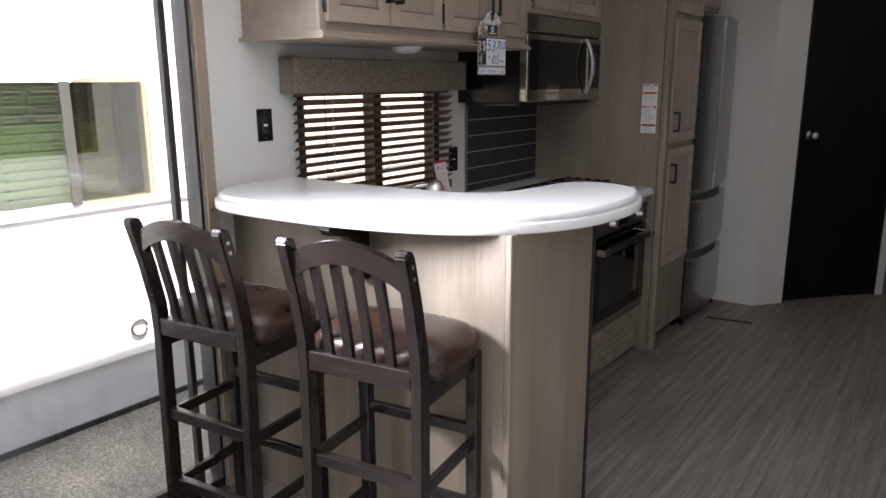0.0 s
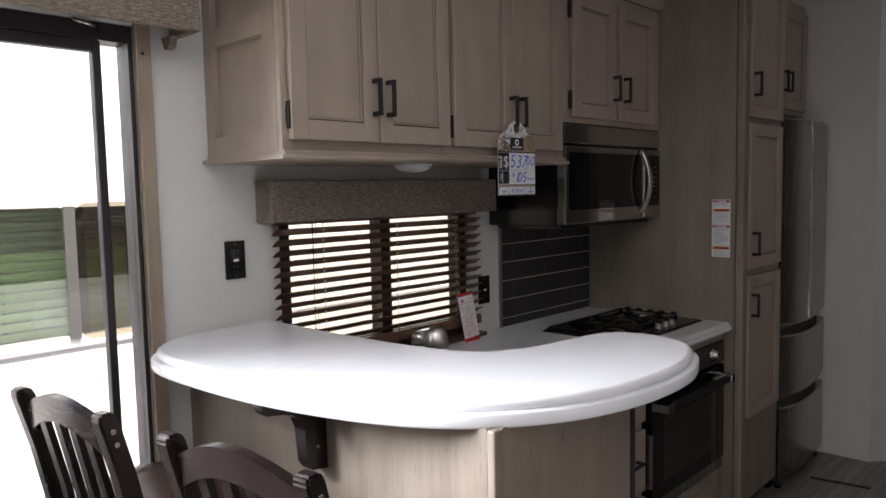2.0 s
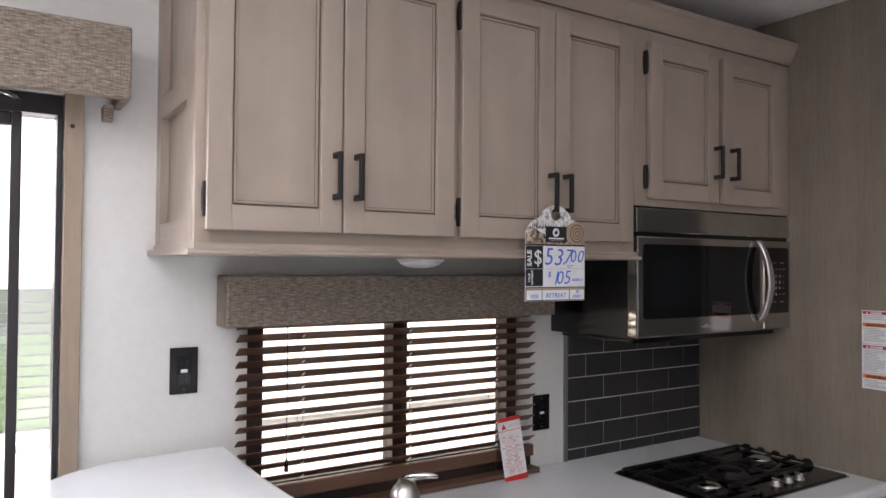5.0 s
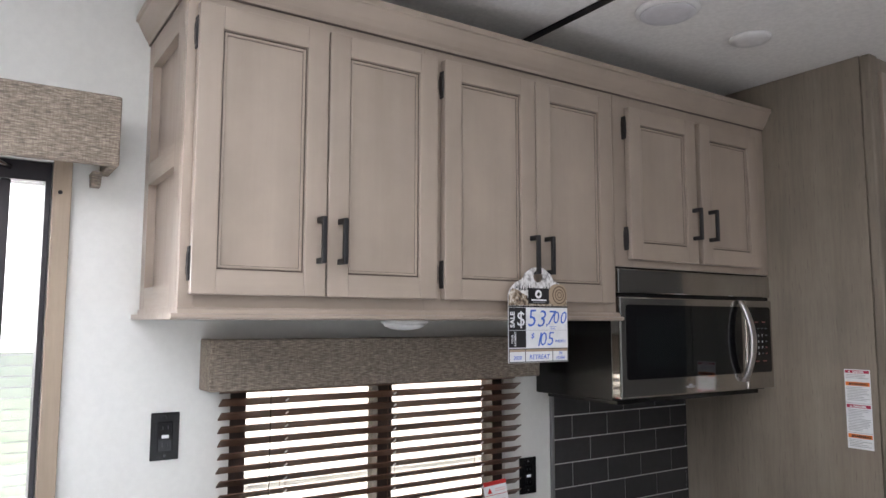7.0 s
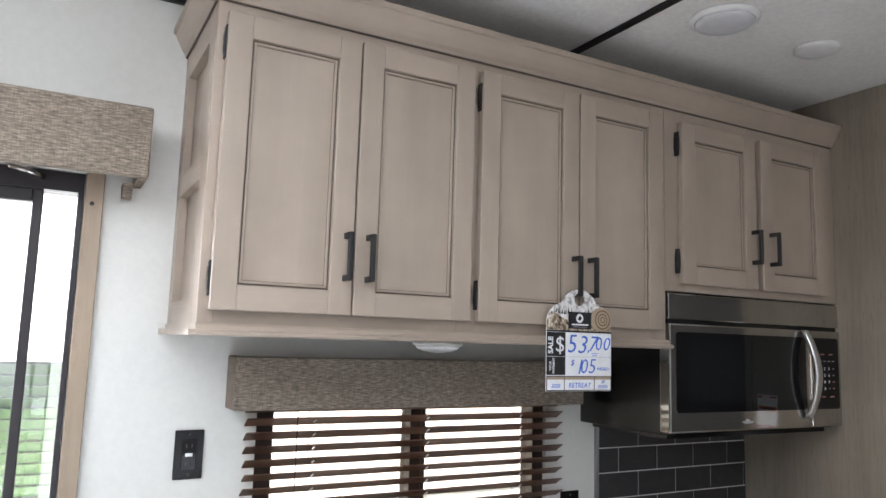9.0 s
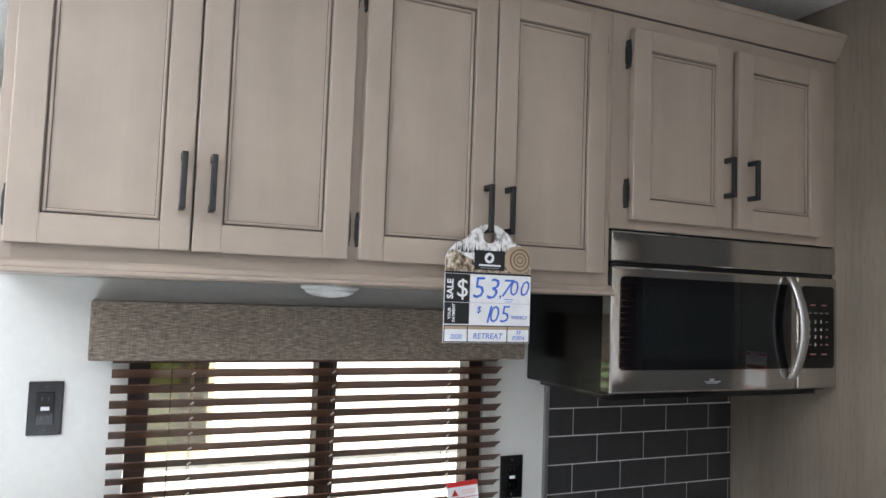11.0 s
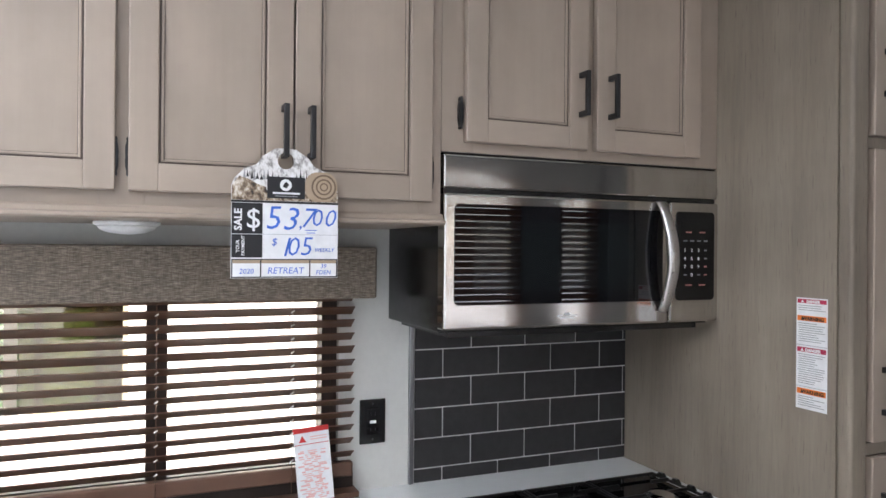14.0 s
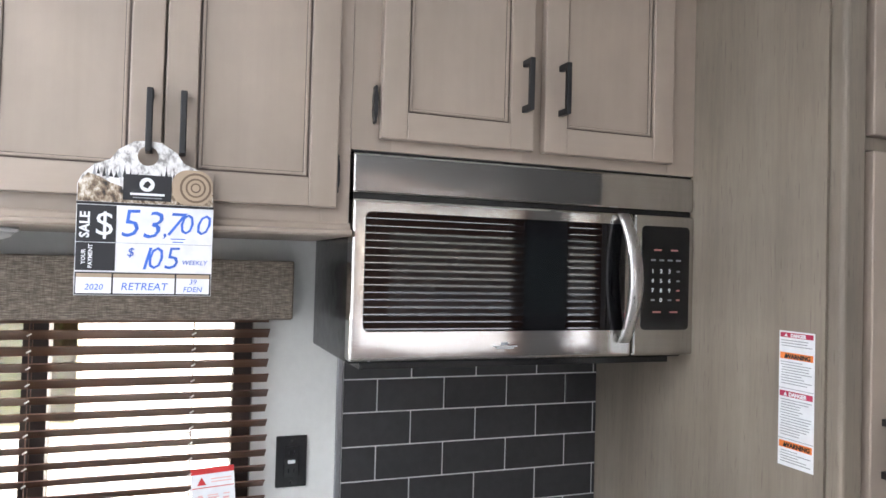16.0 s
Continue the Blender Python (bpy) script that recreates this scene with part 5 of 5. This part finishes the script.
def price_tag():
    X = 0.4105
    t = thing("price_tag", (X, 2.918, 1.43), "cardboard hang tag with a handwritten price on the cabinet handle", "price tag")
    y0, y1, zb, zm, zt = 2.820, 3.018, 1.430, 1.570, 1.672
    hy, hz = 2.918, 1.648

    def bit(name, a, b, z0, z1, k, mat, label=""):
        return part(name, cube(X + 0.0006 + 0.0005 * k, X + 0.001 + 0.0005 * k, a, b, z0, z1), mat, t, label)

    # card with a hole for the handle: an upper arch built as two halves round the hole
    outer = [(y0, zm), (y0, 1.600), (y0 + 0.006, 1.614), (y0 + 0.022, 1.630), (y0 + 0.045, 1.640), (y0 + 0.055, 1.655), (y0 + 0.078, 1.670), (hy, zt)]
    hole = [(hy + 0.0155 * math.sin(a * math.pi / 8), hz + 0.0155 * math.cos(a * math.pi / 8)) for a in range(0, -9, -1)]
    left = outer + hole + [(hy, zm)]
    part("card", prism(bmesh.new(), left, X - 0.0006, X + 0.0006, "x"), SNOWPRINT, t, "white snowy printed card")
    right = [(2 * hy - a, b) for a, b in left]
    part("card", prism(bmesh.new(), right, X - 0.0006, X + 0.0006, "x"), SNOWPRINT, t, "white snowy printed card")
    part("card", cube(X - 0.0006, X + 0.0006, y0, y1, zb, zm), PAPER, t)
    # printed picture: rocks, tree line and a coiled shape as plain forms
    part("print_rock", prism(bmesh.new(), [(y0 + 0.001, 1.576), (y0 + 0.001, 1.600), (y0 + 0.014, 1.617), (y0 + 0.03, 1.612), (y0 + 0.045, 1.604), (y0 + 0.062, 1.598), (y0 + 0.066, 1.576)], X + 0.001, X + 0.0013, "x"), ROCKPRINT, t, "brown printed rocks")
    part("print_band", cube(X + 0.0006, X + 0.0009, y0 + 0.001, y1 - 0.001, 1.5735, 1.593), ROCKPRINT, t, "brown printed ground")
    part("print_coil", prism(bmesh.new(), rounded(y1 - 0.064, y1 - 0.002, 1.574, 1.630, 0.024, 6), X + 0.001, X + 0.0013, "x"), TAN, t, "tan printed coil")
    for k, (r, m) in enumerate(((0.024, BROWNPRINT), (0.0205, TAN), (0.0155, BROWNPRINT), (0.0125, TAN), (0.008, BROWNPRINT), (0.0055, TAN))):
        part("print_ring", lathe(bmesh.new(), (X + 0.0013 + 0.0002 * k, y1 - 0.028, 1.602), (1, 0, 0), [(0, r), (0.0002, r)], 20), m, t)
    rnd = random.Random(8)
    for i in range(26):
        y = y0 + 0.024 + i * 0.006 + rnd.uniform(-0.002, 0.002)
        h = 0.009 + rnd.random() * 0.016
        if abs(y - hy) < 0.02:
            h *= 0.35
        base = 1.610 + rnd.uniform(0.0, 0.006)
        w = 0.0022 + rnd.random() * 0.0014
        part("print_tree", prism(bmesh.new(), [(y - w, base), (y + w, base), (y + w * 0.3, base + h * 0.5), (y, base + h), (y - w * 0.3, base + h * 0.5)], X + 0.0006, X + 0.0009, "x"), INK if i % 3 else GREYINK, t)
    bit("dealer_plate", hy - 0.034, hy + 0.036, 1.578, 1.618, 2, INK, "black printed plate with a round emblem")
    part("emblem", lathe(bmesh.new(), (X + 0.0022, hy, 1.603), (1, 0, 0), [(0, 0.011), (0.0003, 0.011)], 20), PAPER, t)
    part("emblem", prism(bmesh.new(), [(hy - 0.006, 1.600), (hy + 0.001, 1.597), (hy + 0.006, 1.604), (hy + 0.001, 1.609), (hy - 0.003, 1.606)], X + 0.0026, X + 0.0029, "x"), INK, t)
    bit("plate_line", hy - 0.024, hy + 0.026, 1.586, 1.5895, 4, PAPER)
    bit("plate_line", hy - 0.02, hy + 0.022, 1.5815, 1.583, 4, GREYINK)
    # price area
    c = y0 + 0.056
    bit("strip", y0, y1, zm - 0.001, zm + 0.003, 1, INK)
    bit("sale_block", y0 + 0.001, c, 1.5115, zm - 0.002, 1, INK)
    bit("payment_block", y0 + 0.001, c, 1.468, 1.5105, 1, INK)
    words("SALE", 0.0188, (X + 0.0018, y0 + 0.0185, 1.5175), PAPER, t, spin=90, bold=0.0006)
    words("$", 0.052, (X + 0.0018, y0 + 0.0255, 1.5225), PAPER, t)
    words("YOUR", 0.0082, (X + 0.0018, y0 + 0.0145, 1.4775), PAPER, t, spin=90, bold=0.0002)
    words("PAYMENT", 0.0082, (X + 0.0018, y0 + 0.0240, 1.4715), PAPER, t, spin=90, bold=0.0002)
    words("5", 0.062, (X + 0.0012, c + 0.004, 1.5205), BLUE, t, slant=0.16, bold=-0.0004, spin=2)
    words("3", 0.062, (X + 0.0012, c + 0.034, 1.5205), BLUE, t, slant=0.22, bold=-0.0004, spin=-3)
    words(",", 0.036, (X + 0.0012, c + 0.066, 1.5235), BLUE, t, slant=0.2)
    words("7", 0.053, (X + 0.0012, c + 0.068, 1.525), BLUE, t, slant=0.28, bold=-0.0003)
    words("0", 0.046, (X + 0.0012, c + 0.0895, 1.527), BLUE, t, slant=0.2, bold=-0.0003, spin=4)
    words("0", 0.047, (X + 0.0012, c + 0.1125, 1.5275), BLUE, t, slant=0.26, bold=-0.0003)
    for dz, a in ((0.0, 0.0), (0.005, 0.003)):
        bit("underline", c + 0.079 + a, c + 0.101 - a, 1.519 - dz, 1.5203 - dz, 1, BLUE)
    words("$", 0.019, (X + 0.0012, c + 0.016, 1.491), BLUE, t, slant=0.2)
    words("1", 0.051, (X + 0.0012, c + 0.029, 1.4705), BLUE, t, slant=0.26, bold=-0.0004)
    words("05", 0.050, (X + 0.0012, c + 0.043, 1.4715), BLUE, t, slant=0.2, bold=-0.0004, spin=1.5)
    words("WEEKLY", 0.0100, (X + 0.0012, c + 0.0965, 1.4795), BLUE, t, slant=0.2)
    bit("rule", c, y1 - 0.001, 1.5108, 1.5114, 1, GREYINK)
    # lower boxes
    bit("footer", y0 + 0.001, y1 - 0.001, zb + 0.001, 1.4655, 1, INK)
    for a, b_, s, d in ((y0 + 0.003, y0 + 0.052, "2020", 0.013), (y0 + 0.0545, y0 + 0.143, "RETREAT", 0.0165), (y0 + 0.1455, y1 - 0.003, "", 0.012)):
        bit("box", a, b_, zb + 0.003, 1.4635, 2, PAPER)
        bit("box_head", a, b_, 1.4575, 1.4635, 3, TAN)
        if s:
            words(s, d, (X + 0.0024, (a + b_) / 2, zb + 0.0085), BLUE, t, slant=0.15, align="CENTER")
    words("39", 0.0115, (X + 0.0024, y0 + 0.170, zb + 0.0185), BLUE, t, slant=0.15, align="CENTER")
    words("FDEN", 0.0115, (X + 0.0024, y0 + 0.170, zb + 0.0065), BLUE, t, slant=0.15, align="CENTER")


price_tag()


def ceiling_lights():
    a = thing("ceiling_light", (0.598, 3.226, H), "round flat white ceiling light, switched off", "lamp")
    part("ring", lathe(bmesh.new(), (0.598, 3.226, H - 0.0005), (0, 0, -1), [(0, 0.085), (0.006, 0.085), (0.012, 0.078), (0.013, 0.074)], 32), WHITE, a)
    part("diffuser", lathe(bmesh.new(), (0.598, 3.226, H - 0.0135), (0, 0, -1), [(0, 0.073), (0.003, 0.07), (0.005, 0.055), (0.006, 0.01)], 32), plain("diffuser", (0.7, 0.7, 0.72), 0.4), a, "frosted diffuser")
    b = thing("ceiling_disc", (0.605, 3.585, H), "small round white ceiling speaker cover", "ceiling fixture")
    part("cover", lathe(bmesh.new(), (0.605, 3.585, H - 0.0005), (0, 0, -1), [(0, 0.058), (0.006, 0.058), (0.012, 0.05), (0.014, 0.03), (0.0145, 0.004)], 28), WHITE, b)


ceiling_lights()


# ---- bar stools ----
def bar_stool():
    """Built round its own base, the back towards -y."""
    s = thing("bar_stool", (0, 0, 0), "espresso wooden bar stool with a brown leather seat and slatted back", "stool", "bar stools at the breakfast bar")
    w, d = 0.160, 0.280
    seat_z = 0.70
    for sx in (-1, 1):
        # back post: straight leg, then raked back above the seat
        bm = bmesh.new()
        x = sx * w
        pts = [(0.0, -0.012), (0.70, 0.0), (0.78, -0.004), (0.90, -0.028), (1.020, -0.060), (1.032, -0.063)]
        prev = None
        for i, (z, y) in enumerate(pts):
            t = 0.019 if i < 5 else 0.012
            ring = [bm.verts.new((x + a * 0.0165, y + b * t, z)) for a, b in ((-1, -1), (1, -1), (1, 1), (-1, 1))]
            if prev:
                for k in range(4):
                    bm.faces.new((prev[k], prev[(k + 1) % 4], ring[(k + 1) % 4], ring[k]))
            else:
                bm.faces.new(list(reversed(ring)))
            prev = ring
        bm.faces.new(prev)
        bmesh.ops.bevel(bm, geom=[e for e in bm.edges], offset=0.004, segments=2, affect="EDGES")
        post = part("back_post", bm, DARKW, s)
        sc = bmesh.new()
        for z, y in ((0.995, -0.053), (0.969, -0.047)):
            lathe(sc, (x + sx * 0.0165, y, z), (sx, 0, 0), [(0, 0.006), (0.0012, 0.005)], 10)
        part("screw", sc, STEEL, post, "bright screw head")
        part("front_leg", cube(x * 1.06 - 0.0165, x * 1.06 + 0.0165, d - 0.034, d, 0.0, seat_z, bevel=0.004), DARKW, s)
        for z in (0.22, 0.44):
            part("side_stretcher", cube(x * 1.03 - 0.009, x * 1.03 + 0.009, 0.016, d - 0.034, z - 0.015, z + 0.015, bevel=0.003), DARKW_X, s)
        part("side_apron", cube(x * 1.03 - 0.011, x * 1.03 + 0.011, 0.018, d - 0.034, 0.65, seat_z, bevel=0.003), DARKW_X, s)
    part("back_rail", cube(-w + 0.0165, w - 0.0165, -0.018, 0.012, 0.692, 0.742, bevel=0.003), DARKW_X, s)
    part("front_apron", cube(-w + 0.008, w - 0.008, d - 0.03, d - 0.008, 0.65, seat_z, bevel=0.003), DARKW_X, s)
    for z in (0.23, 0.45):
        part("back_stretcher", cube(-w + 0.0165, w - 0.0165, -0.013, 0.009, z - 0.017, z + 0.017, bevel=0.003), DARKW_X, s)
    for z in (0.26, 0.48):
        part("front_stretcher", cube(-w + 0.006, w - 0.006, d - 0.028, d - 0.008, z - 0.015, z + 0.015, bevel=0.003), DARKW_X, s)
    # arched top rail
    bm = bmesh.new()
    n = 16
    rows = []
    for i in range(n + 1):
        u = i / n
        x = -w + 0.0165 + u * 2 * (w - 0.0165)
        arch = math.sin(math.pi * u)
        top, low = 0.998 + 0.042 * arch, 0.936 + 0.050 * arch ** 0.8
        yb = -0.045 - 0.018 * arch
        rows.append([bm.verts.new((x, yb - 0.011 + (0.004 if z == top else -0.004) * -1, z)) for z in (low, top)] + [bm.verts.new((x, yb + 0.011 + (0.004 if z == top else -0.004) * -1, z)) for z in (top, low)])
    for a, b in zip(rows, rows[1:]):
        for k in range(4):
            bm.faces.new((a[k], b[k], b[(k + 1) % 4], a[(k + 1) % 4])).smooth = False
    bm.faces.new(list(reversed(rows[0])))
    bm.faces.new(rows[-1])
    part("top_rail", bm, DARKW_X, s, "arched top rail")
    for i in range(4):
        x = (-1.5 + i) * 0.058
        u = (x + w) / (2 * w)
        zt = 0.941 + 0.050 * math.sin(math.pi * u) ** 0.8
        bm = bmesh.new()
        prev = None
        for z, y in ((0.735, -0.004), (0.82, -0.016), (zt, -0.052)):
            ring = [bm.verts.new((x + a * 0.0115, y + b * 0.007, z)) for a, b in ((-1, -1), (1, -1), (1, 1), (-1, 1))]
            if prev:
                for k in range(4):
                    bm.faces.new((prev[k], prev[(k + 1) % 4], ring[(k + 1) % 4], ring[k]))
            else:
                bm.faces.new(list(reversed(ring)))
            prev = ring
        bm.faces.new(prev)
        part("back_slat", bm, DARKW, s)
    # domed leather cushion
    bm = bmesh.new()
    n = 16
    x0, x1, y0, y1 = -0.195, 0.195, 0.0185, 0.292
    grid = {}
    for i in range(n + 1):
        for j in range(n + 1):
            u, v = i / n * 2 - 1, j / n * 2 - 1
            r = (abs(u) ** 5 + abs(v) ** 5) ** 0.2
            k = max(abs(u), abs(v)) / r if r > 0 else 1
            px = (x0 + x1) / 2 + u * k * (x1 - x0) / 2
            py = (y0 + y1) / 2 + v * k * (y1 - y0) / 2
            e = max(0.0, 1 - (max(abs(u), abs(v))) ** 4)
            pucker = 0.004 * math.sin(9 * u + 1) * max(0, -v) ** 4
            grid[i, j] = bm.verts.new((px, py, 0.748 + 0.046 * e ** 0.6 + pucker))
    for i in range(n):
        for j in range(n):
            bm.faces.new((grid[i, j], grid[i + 1, j], grid[i + 1, j + 1], grid[i, j + 1])).smooth = True
    rim = [e for e in bm.edges if e.is_boundary]
    ext = bmesh.ops.extrude_edge_only(bm, edges=rim)
    vs = [v for v in ext["geom"] if isinstance(v, bmesh.types.BMVert)]
    for v in vs:
        v.co.z = 0.7008
        v.co.x *= 0.97
    bmesh.ops.contextual_create(bm, geom=[e for e in bm.edges if e.is_boundary])
    part("seat_cushion", bm, LEATHER, s, "padded brown leather seat", smooth=True)
    return s


stool = bar_stool()
stool.matrix_basis = pose(0.877, 1.634, 0, 0, 0, 8.8) @ Matrix.Scale(1.02, 4)
copy_thing(stool, pose(0.346, 1.560, 0, 0, 0, 7.6))

# paper label on the seat of one stool
tag = thing("paper_slip", (0.266, 1.812, 0.797), "white paper slip on the leather stool seat", "paper")
part("sheet", prism(bmesh.new(), [(0.190, 1.790), (0.345, 1.812), (0.342, 1.834), (0.187, 1.812)], 0.797, 0.7977), PAPER, tag)


# ---- backsplash tiles ----
def backsplash():
    bs = structure("backsplash", cube(0.0005, 0.0045, 3.33, 3.9985, CT + 0.0005, 1.303), GROUT, "charcoal subway tile backsplash with pale grout")
    part("edge_strip", cube(0.0005, 0.0105, 3.316, 3.3295, CT + 0.0005, 1.303, bevel=0.002), metal("grey_strip", (0.35, 0.35, 0.36), 0.4), bs, "grey metal tile edging")
    P, g = 0.165, 0.0035
    levels = [CT + 0.001, 0.912, 0.990, 1.069, 1.147, 1.223, 1.3025]
    for r, (z0, z1) in enumerate(zip(levels, levels[1:])):
        first = 3.411 - P if r % 2 == 0 else 3.3285 - P
        k = 0
        while first + k * P < 3.998:
            a, b = max(first + k * P + g / 2, 3.332), min(first + (k + 1) * P - g / 2, 3.997)
            k += 1
            if b - a < 0.006:
                continue
            part("tile", cube(0.0046, 0.0088, a, b, z0 + g / 2, z1 - g / 2, bevel=0.0012, segments=1), TILE, bs)


backsplash()
